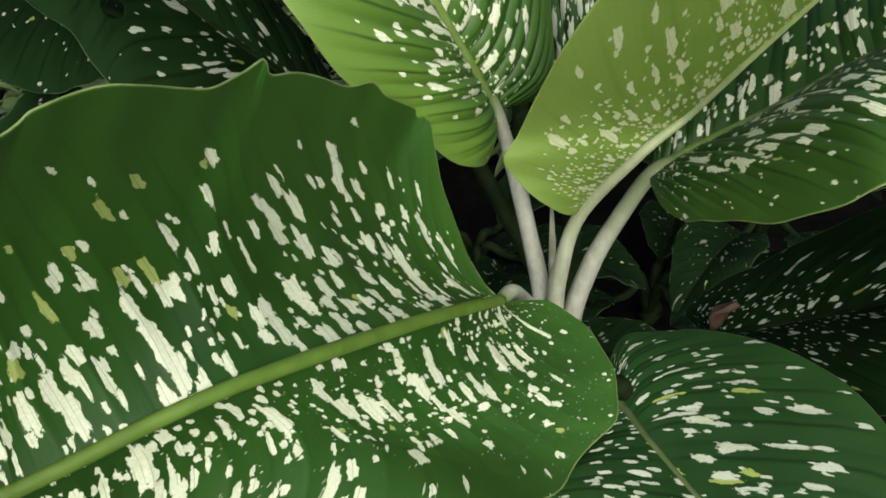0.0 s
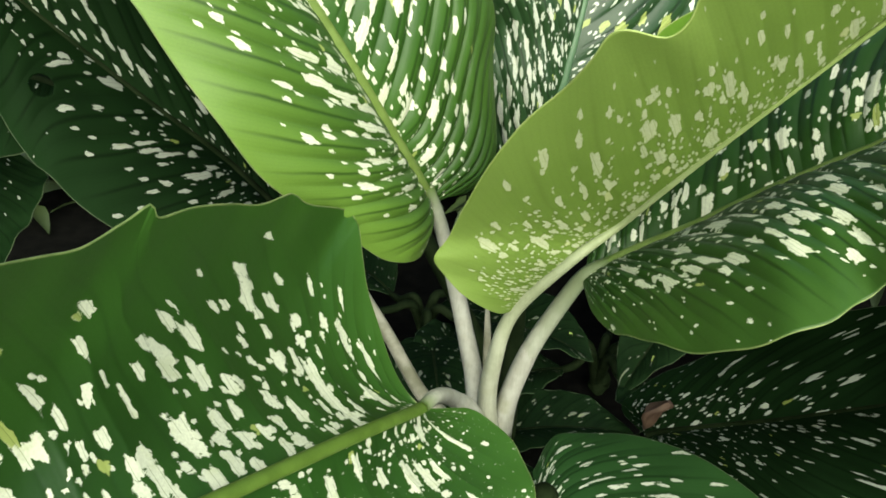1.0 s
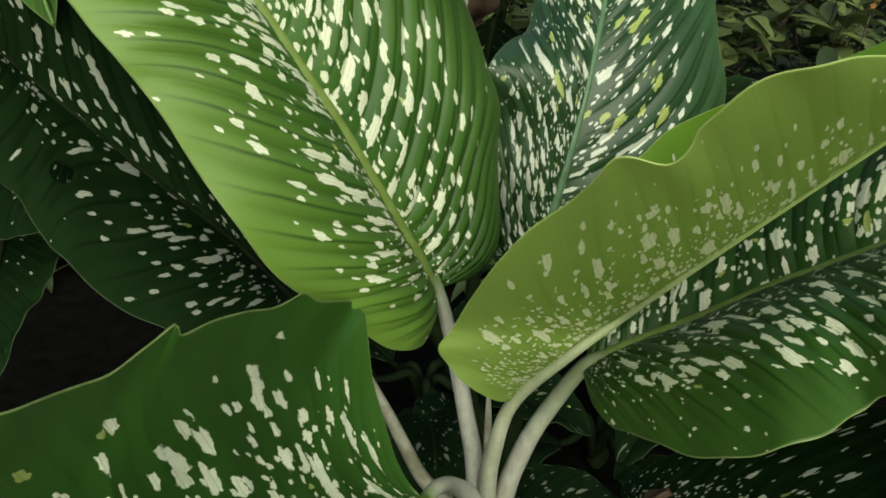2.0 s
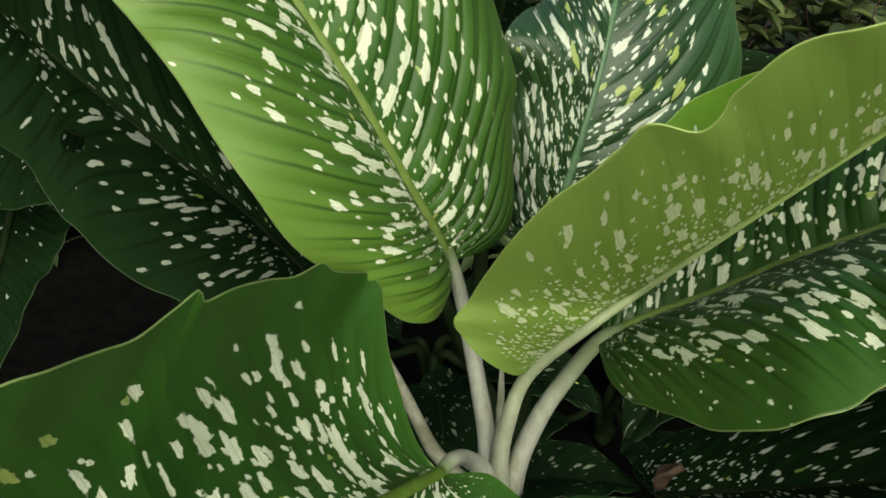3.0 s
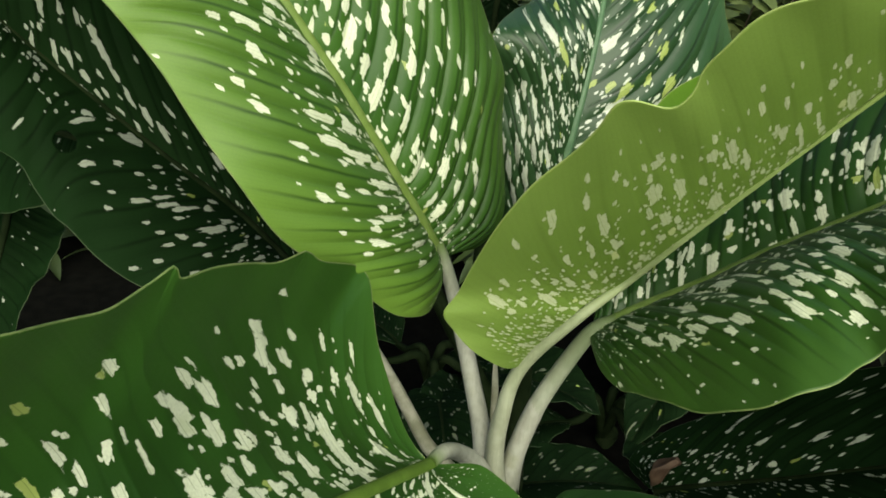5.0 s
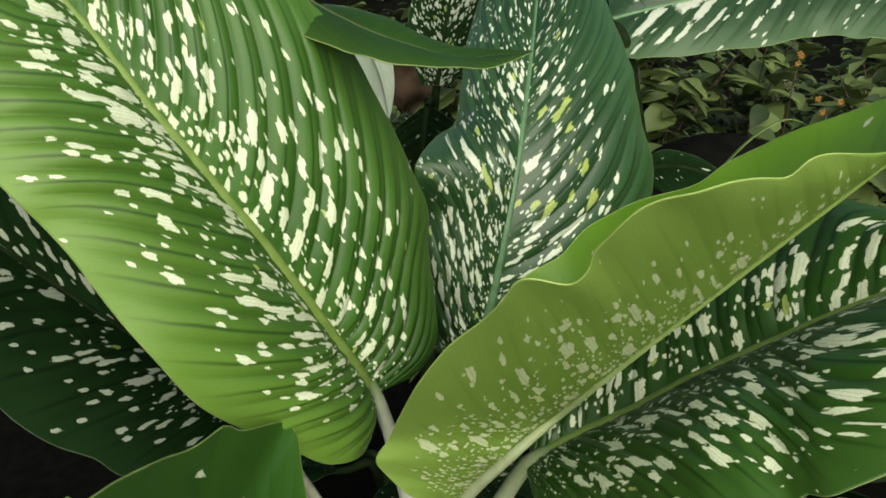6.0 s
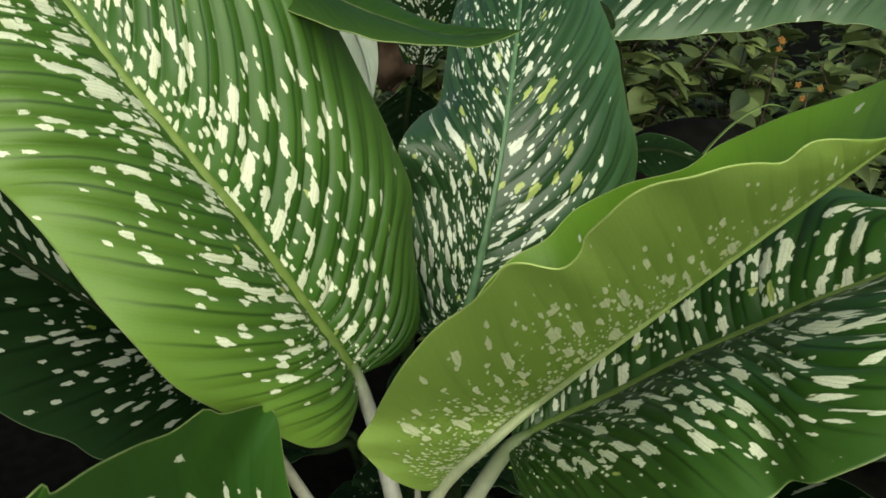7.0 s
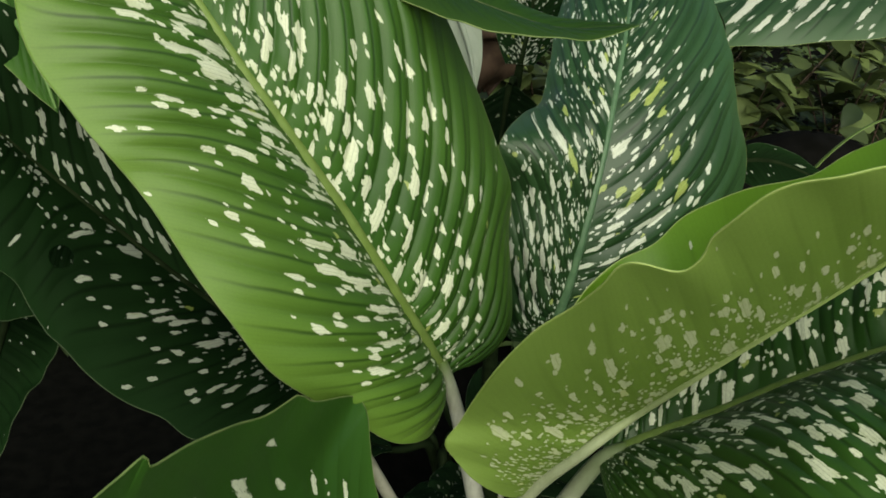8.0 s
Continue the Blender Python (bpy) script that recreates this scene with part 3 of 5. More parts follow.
LEAF_D = {
    "rib": [(0.1463, 0.4571, 0.4428), (0.1642, 0.457, 0.4557), (0.1831, 0.4548, 0.4694), (0.2123, 0.4483, 0.4913), (0.2468, 0.4399, 0.5212), (0.2691, 0.4309, 0.5413), (0.2896, 0.4207, 0.5611), (0.3105, 0.4084, 0.5835), (0.3437, 0.3802, 0.6221), (0.3656, 0.3528, 0.6518)],
    "left": [(0.1474, 0.4605, 0.4451), (0.1568, 0.4907, 0.4625), (0.1776, 0.5257, 0.4858), (0.2048, 0.5456, 0.51), (0.2334, 0.5479, 0.5381), (0.2589, 0.5428, 0.5637), (0.2844, 0.5222, 0.5896), (0.3053, 0.4986, 0.6127), (0.3266, 0.4679, 0.6364), (0.3656, 0.3528, 0.6518)],
    "right": [(0.1448, 0.4485, 0.4395), (0.1456, 0.4179, 0.4399), (0.15, 0.3862, 0.4497), (0.156, 0.3654, 0.4611), (0.1621, 0.3394, 0.4766), (0.1693, 0.3116, 0.4957), (0.1807, 0.2892, 0.5158), (0.1937, 0.2771, 0.5319), (0.2097, 0.2782, 0.5421), (0.2261, 0.2882, 0.5468), (0.2371, 0.2884, 0.5542), (0.2443, 0.2766, 0.5665), (0.2811, 0.2767, 0.5926), (0.3423, 0.323, 0.6186), (0.3656, 0.3528, 0.6518)],
}
LEAF_E = {
    "rib": [(0.1373, 0.6451, 0.4373), (0.1453, 0.6456, 0.4778), (0.1547, 0.6551, 0.5275), (0.1663, 0.6791, 0.5812), (0.1769, 0.7151, 0.6249), (0.1895, 0.7648, 0.667), (0.2053, 0.8344, 0.7111), (0.236, 0.9767, 0.8121)],
    "left": [(0.1279, 0.6644, 0.4058), (0.0979, 0.6661, 0.4115), (0.0864, 0.6578, 0.4586), (0.0814, 0.6499, 0.5133), (0.0815, 0.6551, 0.5589), (0.0744, 0.6449, 0.595), (0.0776, 0.6568, 0.606), (0.097, 0.7092, 0.6118), (0.1159, 0.7477, 0.6145), (0.1268, 0.7848, 0.6374), (0.1345, 0.8334, 0.6704), (0.1568, 0.9225, 0.7113), (0.1843, 0.9609, 0.7635), (0.236, 0.9767, 0.8121)],
    "right": [(0.1599, 0.6527, 0.432), (0.2263, 0.6858, 0.4502), (0.3037, 0.7477, 0.4838), (0.3304, 0.7753, 0.5415), (0.3122, 0.7736, 0.6017), (0.3036, 0.7856, 0.6388), (0.2966, 0.8031, 0.6689), (0.2866, 0.8324, 0.7032), (0.2727, 0.8939, 0.7474), (0.236, 0.9767, 0.8121)],
}
LEAF_F = {
    "rib": [(-0.0699, 0.5268, 0.44), (-0.0966, 0.5422, 0.4591), (-0.1244, 0.5534, 0.4802), (-0.1783, 0.5584, 0.5229), (-0.2421, 0.5543, 0.5843), (-0.2755, 0.5452, 0.6234), (-0.308, 0.5262, 0.6679), (-0.3307, 0.5066, 0.7121)],
    "left": [(-0.069, 0.5012, 0.4328), (-0.0937, 0.4676, 0.4324), (-0.1281, 0.461, 0.4378), (-0.1547, 0.4695, 0.4498), (-0.1883, 0.4727, 0.4671), (-0.2182, 0.4801, 0.4931), (-0.2316, 0.4847, 0.5083), (-0.2478, 0.4924, 0.5326), (-0.2734, 0.4918, 0.558), (-0.3082, 0.4906, 0.6105), (-0.3307, 0.5066, 0.712)],
    "right": [(-0.067, 0.5509, 0.4453), (-0.089, 0.5737, 0.4678), (-0.1198, 0.5982, 0.5085), (-0.1668, 0.6053, 0.5741), (-0.2047, 0.5933, 0.6377), (-0.2399, 0.5741, 0.6834), (-0.278, 0.5541, 0.7094), (-0.3307, 0.5066, 0.7121)],
}
LEAF_G = {
    "rib": [(0.114, 0.36, 0.3227), (0.122, 0.3466, 0.3217), (0.1327, 0.3231, 0.3186), (0.1681, 0.2645, 0.3043), (0.1999, 0.2238, 0.2851), (0.228, 0.1956, 0.2644)],
    "left": [(0.1142, 0.3848, 0.3253), (0.1397, 0.4152, 0.3325), (0.2008, 0.3851, 0.3552), (0.2421, 0.3139, 0.3756), (0.255, 0.244, 0.3534), (0.228, 0.1956, 0.2644)],
    "right": [(0.1044, 0.3418, 0.3195), (0.0804, 0.3092, 0.3148), (0.0467, 0.2675, 0.3134), (0.0567, 0.2231, 0.2975), (0.128, 0.1967, 0.2585), (0.228, 0.1956, 0.2644)],
}
LEAF_H = {
    "rib": [(0.2154, 0.449, 0.2978), (0.2319, 0.447, 0.3052), (0.2687, 0.4292, 0.3308), (0.294, 0.4067, 0.3595), (0.3195, 0.3621, 0.4151), (0.3258, 0.3094, 0.4728), (0.3189, 0.2693, 0.5195)],
    "left": [(0.2118, 0.4606, 0.295), (0.2081, 0.4928, 0.2916), (0.2479, 0.5038, 0.3209), (0.2845, 0.4757, 0.376), (0.3061, 0.4042, 0.4568), (0.3105, 0.3359, 0.5076), (0.3189, 0.2693, 0.5195)],
    "right": [(0.214, 0.4252, 0.3016), (0.2183, 0.3886, 0.3124), (0.2376, 0.3397, 0.3358), (0.2643, 0.297, 0.3663), (0.2956, 0.2813, 0.3969), (0.3223, 0.2716, 0.4466), (0.3189, 0.2693, 0.5195)],
}
LEAF_A = {
    "rib": [(0.034, 0.3539, 0.4118), (0.0141, 0.3145, 0.4382), (-0.0053, 0.277, 0.4623), (-0.0259, 0.239, 0.4852), (-0.045, 0.2075, 0.5028), (-0.0631, 0.1823, 0.5152), (-0.0782, 0.165, 0.5215), (-0.0943, 0.1506, 0.5233), (-0.1095, 0.1368, 0.5242), (-0.1226, 0.1249, 0.5253), (-0.1325, 0.1157, 0.5266), (-0.172, 0.0802, 0.5254), (-0.1949, 0.0471, 0.5241)],
    "left": [(0.0308, 0.3518, 0.4182), (0.0226, 0.3574, 0.4253), (0.0133, 0.3677, 0.4385), (0.0055, 0.3796, 0.4537), (-0.0003, 0.3927, 0.4705), (-0.0043, 0.4053, 0.4865), (-0.0073, 0.4175, 0.502), (-0.0171, 0.4219, 0.5077), (-0.0307, 0.376, 0.5359), (-0.0364, 0.3589, 0.5511), (-0.0439, 0.3263, 0.5636), (-0.0503, 0.3009, 0.5772), (-0.0582, 0.2685, 0.5926), (-0.0636, 0.2456, 0.6009), (-0.0645, 0.2416, 0.6074), (-0.0683, 0.2266, 0.609), (-0.0735, 0.2083, 0.6115), (-0.0776, 0.1934, 0.6176), (-0.0826, 0.1752, 0.6263), (-0.0861, 0.1636, 0.631), (-0.0914, 0.1509, 0.6329), (-0.0954, 0.1436, 0.6327), (-0.0993, 0.1388, 0.6304), (-0.109, 0.1171, 0.629), (-0.1288, 0.0896, 0.6136), (-0.1525, 0.0658, 0.586), (-0.1949, 0.0471, 0.5241)],
    "right": [(0.0383, 0.3549, 0.4107), (0.0671, 0.3599, 0.4056), (0.0898, 0.3446, 0.3924), (0.1011, 0.3164, 0.3856), (0.0966, 0.2896, 0.3757), (0.0769, 0.266, 0.3782), (0.0545, 0.2281, 0.39), (0.0194, 0.1954, 0.4183), (-0.0297, 0.1581, 0.4358), (-0.0637, 0.1337, 0.4454), (-0.0815, 0.1229, 0.4561), (-0.0995, 0.1109, 0.4733), (-0.1949, 0.0471, 0.5241)],
}
LEAF_I = {
    "rib": [(-0.0965, 0.6542, 0.7987), (-0.0234, 0.5934, 0.7511), (0.0269, 0.5573, 0.7283), (0.0630, 0.5374, 0.7179), (0.0991, 0.5307, 0.7112), (0.1447, 0.5279, 0.7160)],
    "left": [(-0.0880, 0.6561, 0.8063), (-0.0168, 0.6086, 0.7398), (0.0099, 0.5934, 0.7359), (0.0488, 0.5763, 0.7312), (0.0868, 0.5554, 0.7160), (0.1447, 0.5279, 0.7160)],
    "right": [(-0.0937, 0.6314, 0.7730), (-0.0310, 0.5564, 0.7359), (0.0136, 0.5231, 0.7188), (0.0412, 0.5070, 0.7131), (0.0754, 0.5022, 0.7103), (0.1105, 0.5070, 0.7084), (0.1447, 0.5279, 0.7160)],
}
LEAF_J = {
    "rib": [(0.381, 1.167, 0.665), (0.465, 1.167, 0.687), (0.591, 1.165, 0.714), (0.717, 1.162, 0.738), (0.843, 1.153, 0.750), (1.010, 1.131, 0.740)],
    "left": [(0.393, 1.221, 0.692), (0.455, 1.244, 0.758), (0.612, 1.250, 0.811), (0.742, 1.241, 0.824), (0.872, 1.222, 0.812), (1.010, 1.131, 0.740)],
    "right": [(0.378, 1.132, 0.637), (0.400, 1.100, 0.620), (0.485, 1.086, 0.633), (0.589, 1.079, 0.643), (0.662, 1.079, 0.661), (0.711, 1.061, 0.658), (0.798, 1.062, 0.657), (1.010, 1.131, 0.740)],
}
LEAF_K = {
    "rib": [(-0.398, 0.656, 0.814), (-0.316, 0.604, 0.749), (-0.269, 0.572, 0.704), (-0.238, 0.546, 0.669), (-0.223, 0.532, 0.640)],
    "left": [(-0.404, 0.644, 0.788), (-0.337, 0.591, 0.720), (-0.282, 0.561, 0.679), (-0.245, 0.539, 0.655), (-0.223, 0.532, 0.640)],
    "right": [(-0.390, 0.684, 0.835), (-0.283, 0.628, 0.772), (-0.240, 0.592, 0.718), (-0.229, 0.564, 0.674), (-0.223, 0.532, 0.640)],
}
LEAF_L = {
    "rib": [(-0.341, 0.636, 0.447), (-0.334, 0.601, 0.426), (-0.330, 0.565, 0.403), (-0.325, 0.520, 0.365), (-0.326, 0.493, 0.317)],
    "left": [(-0.361, 0.634, 0.441), (-0.392, 0.596, 0.414), (-0.391, 0.555, 0.382), (-0.361, 0.511, 0.347), (-0.326, 0.493, 0.317)],
    "right": [(-0.321, 0.631, 0.440), (-0.282, 0.601, 0.430), (-0.288, 0.567, 0.410), (-0.298, 0.529, 0.383), (-0.326, 0.493, 0.317)],
}
LEAF_M = {
    "rib": [(-0.252, 0.600, 0.511), (-0.275, 0.604, 0.517), (-0.303, 0.608, 0.521), (-0.371, 0.633, 0.520), (-0.453, 0.657, 0.516)],
    "left": [(-0.249, 0.585, 0.505), (-0.259, 0.572, 0.482), (-0.289, 0.555, 0.469), (-0.355, 0.579, 0.467), (-0.453, 0.657, 0.516)],
    "right": [(-0.261, 0.615, 0.516), (-0.291, 0.635, 0.529), (-0.326, 0.654, 0.541), (-0.386, 0.672, 0.546), (-0.453, 0.657, 0.516)],
}

# ---- the most striking flecks of each leaf half: place along the leaf, from midrib to margin, half length and half width in mm, yellow or not ----
FLECKS_A_LEFT_BASE = [(-0.091, 0.709, 4.1, 6.1, 0), (-0.031, 0.774, 3.3, 3.1, 0), (-0.018, 0.643, 6.1, 6.3, 0), (-0.012, 0.391, 4.2, 7, 0), (0.035, 0.609, 4.2, 3.3, 0), (0.054, 0.699, 6.5, 1.9, 0), (0.098, 0.859, 2.9, 1.9, 0), (0.099, 0.711, 4.9, 1.5, 0), (0.106, 0.195, 8.3, 3.1, 0), (0.109, 0.305, 21, 4.4, 0), (0.13, 0.398, 10, 1.9, 0), (0.151, 0.751, 5.8, 2.3, 0), (0.153, 0.582, 3.9, 2, 0), (0.155, 0.507, 5.9, 1.5, 0), (0.16, 0.637, 9.1, 2.8, 0), (0.162, 0.393, 9.1, 1.7, 0), (0.179, 0.192, 11.2, 2.3, 0), (0.19, 0.632, 4.3, 1.7, 0), (0.2, 0.773, 2.5, 1.2, 0), (0.204, 0.254, 7.4, 2.4, 0)]
FLECKS_A_LEFT_LOWER = [(0.23, 0.061, 8, 1.9, 0), (0.24, 0.145, 7.2, 1.4, 0), (0.24, 0.338, 8.3, 2.1, 0), (0.249, 0.548, 9.3, 2.9, 0), (0.263, 0.63, 6.5, 2.1, 0), (0.266, 0.398, 9.5, 3, 0), (0.274, 0.034, 6.9, 2.5, 0), (0.278, 0.231, 8.8, 2.6, 0), (0.287, 0.5, 6, 2.1, 0), (0.295, 0.077, 9.9, 2.5, 0), (0.296, 0.449, 6.8, 3, 0), (0.303, 0.574, 4.2, 1.9, 0), (0.323, 0.238, 8.3, 3.6, 0), (0.324, 0.045, 9.6, 3.2, 0), (0.325, 0.488, 4.9, 1.9, 0), (0.355, 0.759, 4.5, 2.5, 0), (0.356, 0.419, 6.7, 1, 0), (0.357, 0.362, 5.5, 1.2, 0), (0.365, 0.053, 6.3, 1.3, 0), (0.369, 0.501, 4.8, 1.1, 0)]
FLECKS_A_LEFT_MIDDLE = [(0.369, 0.742, 2.2, 1.4, 1), (0.373, 0.124, 11.6, 2.8, 0), (0.391, 0.184, 6.3, 2.3, 0), (0.405, 0.308, 5.1, 2.8, 0), (0.436, 0.3, 4.9, 1.9, 0), (0.436, 0.582, 1.9, 1.4, 0), (0.444, 0.428, 6.3, 1.7, 0), (0.451, 0.735, 3.2, 2.2, 1), (0.454, 0.538, 7.8, 1.9, 0), (0.496, 0.445, 6.9, 2.2, 1), (0.497, 0.359, 6.4, 2.1, 0), (0.501, 0.668, 4.6, 2.4, 1), (0.504, 0.042, 7, 2, 0), (0.516, 0.417, 5.8, 1.3, 0), (0.528, 0.458, 4.7, 2.2, 1), (0.529, 0.114, 12, 4.1, 0), (0.535, 0.231, 11.6, 3.5, 0), (0.539, 0.36, 7, 2.6, 0), (0.554, 0.024, 10.2, 3.2, 0), (0.561, 0.565, 2.8, 2.2, 1)]
FLECKS_A_LEFT_UPPER = [(0.563, 0.473, 4.5, 2.6, 0), (0.587, 0.329, 4.2, 3.1, 0), (0.587, 0.52, 3.8, 1.8, 0), (0.597, 0.49, 3.4, 1.8, 0), (0.603, 0.104, 4.5, 1.3, 0), (0.607, 0.185, 8.1, 1.8, 0), (0.616, 0.008, 4.3, 1.8, 0), (0.62, 0.432, 6.6, 1.8, 1), (0.621, 0.277, 4.2, 2.6, 0), (0.621, 0.639, 1.9, 1.4, 1), (0.659, 0.108, 8.2, 3.7, 0), (0.668, 0.191, 8.1, 3.7, 0), (0.677, 0.049, 2.4, 1.3, 0), (0.684, 0.346, 3.2, 3.4, 0), (0.696, 0.298, 4.3, 4.1, 1), (0.707, 0.17, 8.1, 3.6, 0), (0.717, 0.097, 3.1, 1.9, 0), (0.752, 0.061, 4.3, 2, 0)]
FLECKS_A_LEFT = FLECKS_A_LEFT_BASE + FLECKS_A_LEFT_LOWER + FLECKS_A_LEFT_MIDDLE + FLECKS_A_LEFT_UPPER
FLECKS_A_RIGHT_BASE = [(-0.076, 0.681, 12.2, 2.3, 0), (-0.015, 0.379, 6.4, 4.5, 0), (0.016, 0.579, 10.1, 2.3, 0), (0.018, 0.758, 5.3, 1.4, 0), (0.045, 0.525, 14.9, 3.2, 0), (0.073, 0.445, 14, 4, 0), (0.075, 0.721, 8.8, 2.4, 0), (0.12, 0.309, 8.4, 2.7, 0), (0.138, 0.503, 9.8, 3.2, 0), (0.15, 0.429, 13.7, 2.3, 0), (0.155, 0.175, 11.4, 1.9, 0), (0.172, 0.432, 11.3, 2.2, 0), (0.202, 0.232, 20.1, 2.8, 0), (0.222, 0.513, 18.1, 2.9, 0), (0.226, 0.723, 5.5, 2.4, 0), (0.23, 0.409, 12.5, 1.8, 0), (0.238, 0.295, 11.9, 3.3, 0), (0.253, 0.149, 7.9, 1.8, 0)]
FLECKS_A_RIGHT_LOWER = [(0.256, 0.588, 7.8, 1.7, 0), (0.305, 0.333, 21.8, 2.1, 0), (0.32, 0.544, 6, 1.7, 0), (0.328, 0.303, 20.7, 4.6, 0), (0.339, 0.628, 10.7, 3.2, 0), (0.341, 0.804, 5.3, 1.2, 0), (0.362, 0.858, 3.6, 1.3, 0), (0.364, 0.267, 17.3, 4.6, 0), (0.378, 0.141, 14, 2.4, 0), (0.391, 0.774, 3.7, 2, 0), (0.395, 0.835, 3.2, 1.8, 0), (0.409, 0.723, 9, 2, 0), (0.414, 0.386, 11.8, 2, 0), (0.419, 0.572, 7.9, 1.9, 0), (0.427, 0.719, 7, 2.5, 0), (0.459, 0.748, 4.1, 1.7, 0), (0.468, 0.209, 19.8, 3.8, 0), (0.475, 0.724, 4.9, 1.7, 0)]
FLECKS_A_RIGHT_MIDDLE = [(0.483, 0.531, 3.6, 1.7, 0), (0.493, 0.301, 11.4, 1.2, 0), (0.499, 0.6, 9.8, 2, 0), (0.502, 0.094, 9.8, 2.3, 0), (0.514, 0.451, 4.3, 1.5, 0), (0.527, 0.136, 6, 1.6, 0), (0.547, 0.54, 12.1, 1.5, 0), (0.558, 0.264, 5.3, 1, 0), (0.571, 0.509, 5.2, 1.7, 0), (0.573, 0.297, 6.3, 1.5, 0), (0.59, 0.28, 6, 1.3, 0), (0.595, 0.246, 12.8, 1, 0), (0.609, 0.364, 12.9, 2.9, 0), (0.62, 0.15, 13.7, 4.2, 0), (0.666, 0.175, 8.8, 2.1, 0), (0.702, 0.199, 10.3, 3.3, 0), (0.735, 0.356, 9.4, 3.1, 0), (0.77, 0.221, 12.9, 3.7, 0)]
FLECKS_A_RIGHT = FLECKS_A_RIGHT_BASE + FLECKS_A_RIGHT_LOWER + FLECKS_A_RIGHT_MIDDLE
FLECKS_B_LEFT_BASE = [(0.059, 0.726, 1.8, 1.4, 0), (0.061, 0.502, 4.1, 3.1, 0), (0.103, 0.504, 2.4, 1.4, 0), (0.111, 0.362, 7.4, 2.9, 0), (0.112, 0.592, 2.2, 1.5, 0), (0.119, 0.766, 2.8, 1.9, 0), (0.14, 0.65, 4.9, 4.8, 0), (0.149, 0.735, 1.8, 1.6, 0), (0.168, 0.775, 1.8, 1.4, 0), (0.174, 0.607, 3.4, 2.4, 0), (0.177, 0.223, 7.4, 2.6, 0), (0.19, 0.562, 4.8, 1.9, 0), (0.193, 0.654, 1.6, 1.1, 0), (0.198, 0.407, 11, 2.8, 0), (0.213, 0.663, 1.5, 1, 0), (0.228, 0.715, 3.1, 2.6, 0), (0.237, 0.611, 3, 1.8, 0), (0.242, 0.772, 1.3, 0.8, 0), (0.249, 0.457, 4.9, 2, 0)]
FLECKS_B_LEFT_LOWER = [(0.25, 0.354, 4.4, 1.8, 0), (0.251, 0.577, 2.5, 2.1, 0), (0.267, 0.316, 9.2, 2.7, 0), (0.278, 0.686, 2.5, 1.1, 0), (0.291, 0.601, 2.3, 1.1, 0), (0.292, 0.465, 2.8, 1.5, 0), (0.299, 0.402, 3.7, 1.8, 0), (0.299, 0.635, 4.5, 1.9, 0), (0.302, 0.166, 11, 2.6, 0), (0.311, 0.318, 11, 2.2, 0), (0.319, 0.445, 8.9, 2.6, 0), (0.334, 0.711, 3.7, 2.6, 0), (0.338, 0.438, 2.6, 1.2, 0), (0.343, 0.822, 1.8, 1.3, 0), (0.349, 0.534, 1.7, 1.1, 0), (0.349, 0.686, 1.8, 1.1, 0), (0.354, 0.231, 6.1, 2.8, 0), (0.355, 0.43, 7.5, 1.8, 0), (0.356, 0.351, 2.9, 1.8, 0)]
FLECKS_B_LEFT_MIDDLE = [(0.36, 0.729, 2.5, 1.9, 0), (0.37, 0.49, 1.7, 0.9, 0), (0.379, 0.645, 1.7, 1.2, 0), (0.388, 0.37, 3.8, 1.8, 0), (0.392, 0.24, 4, 1.3, 0), (0.416, 0.554, 3.7, 3.7, 0), (0.432, 0.642, 1.6, 1.3, 0), (0.434, 0.144, 8.6, 1.7, 0), (0.453, 0.14, 4.2, 1.8, 0), (0.455, 0.624, 3.1, 1.7, 0), (0.463, 0.305, 2.5, 1.4, 0), (0.463, 0.49, 6.9, 2.1, 0), (0.478, 0.357, 3.3, 1.4, 0), (0.48, 0.08, 11, 1.9, 0), (0.483, 0.807, 2.9, 1.4, 0), (0.497, 0.163, 10.4, 2.3, 0), (0.498, 0.438, 2.2, 1.5, 0), (0.505, 0.257, 3.6, 2.3, 0), (0.518, 0.373, 3.8, 2, 0)]
FLECKS_B_LEFT_UPPER = [(0.521, 0.576, 4.2, 2.2, 0), (0.527, 0.145, 5.7, 3.3, 0), (0.527, 0.679, 3.1, 2, 0), (0.532, 0.437, 3.6, 2, 0), (0.543, 0.614, 5.2, 2.7, 0), (0.55, 0.209, 7.7, 2.1, 0), (0.556, 0.699, 2.3, 1.3, 0), (0.591, 0.525, 3.5, 1.4, 0), (0.613, 0.077, 6.3, 3.4, 0), (0.616, 0.256, 9.1, 5.3, 0), (0.64, 0.373, 11, 3.9, 0), (0.662, 0.157, 9.7, 3.1, 0), (0.674, 0.298, 5.4, 2.2, 0), (0.687, 0.518, 6.9, 3, 0), (0.706, 0.193, 9, 2, 0), (0.708, 0.406, 4.2, 1.4, 0), (0.733, 0.428, 5.3, 1.5, 0), (0.752, 0.203, 4.8, 4.7, 0), (0.801, 0.211, 9.9, 4.7, 0)]
FLECKS_B_LEFT = FLECKS_B_LEFT_BASE + FLECKS_B_LEFT_LOWER + FLECKS_B_LEFT_MIDDLE + FLECKS_B_LEFT_UPPER
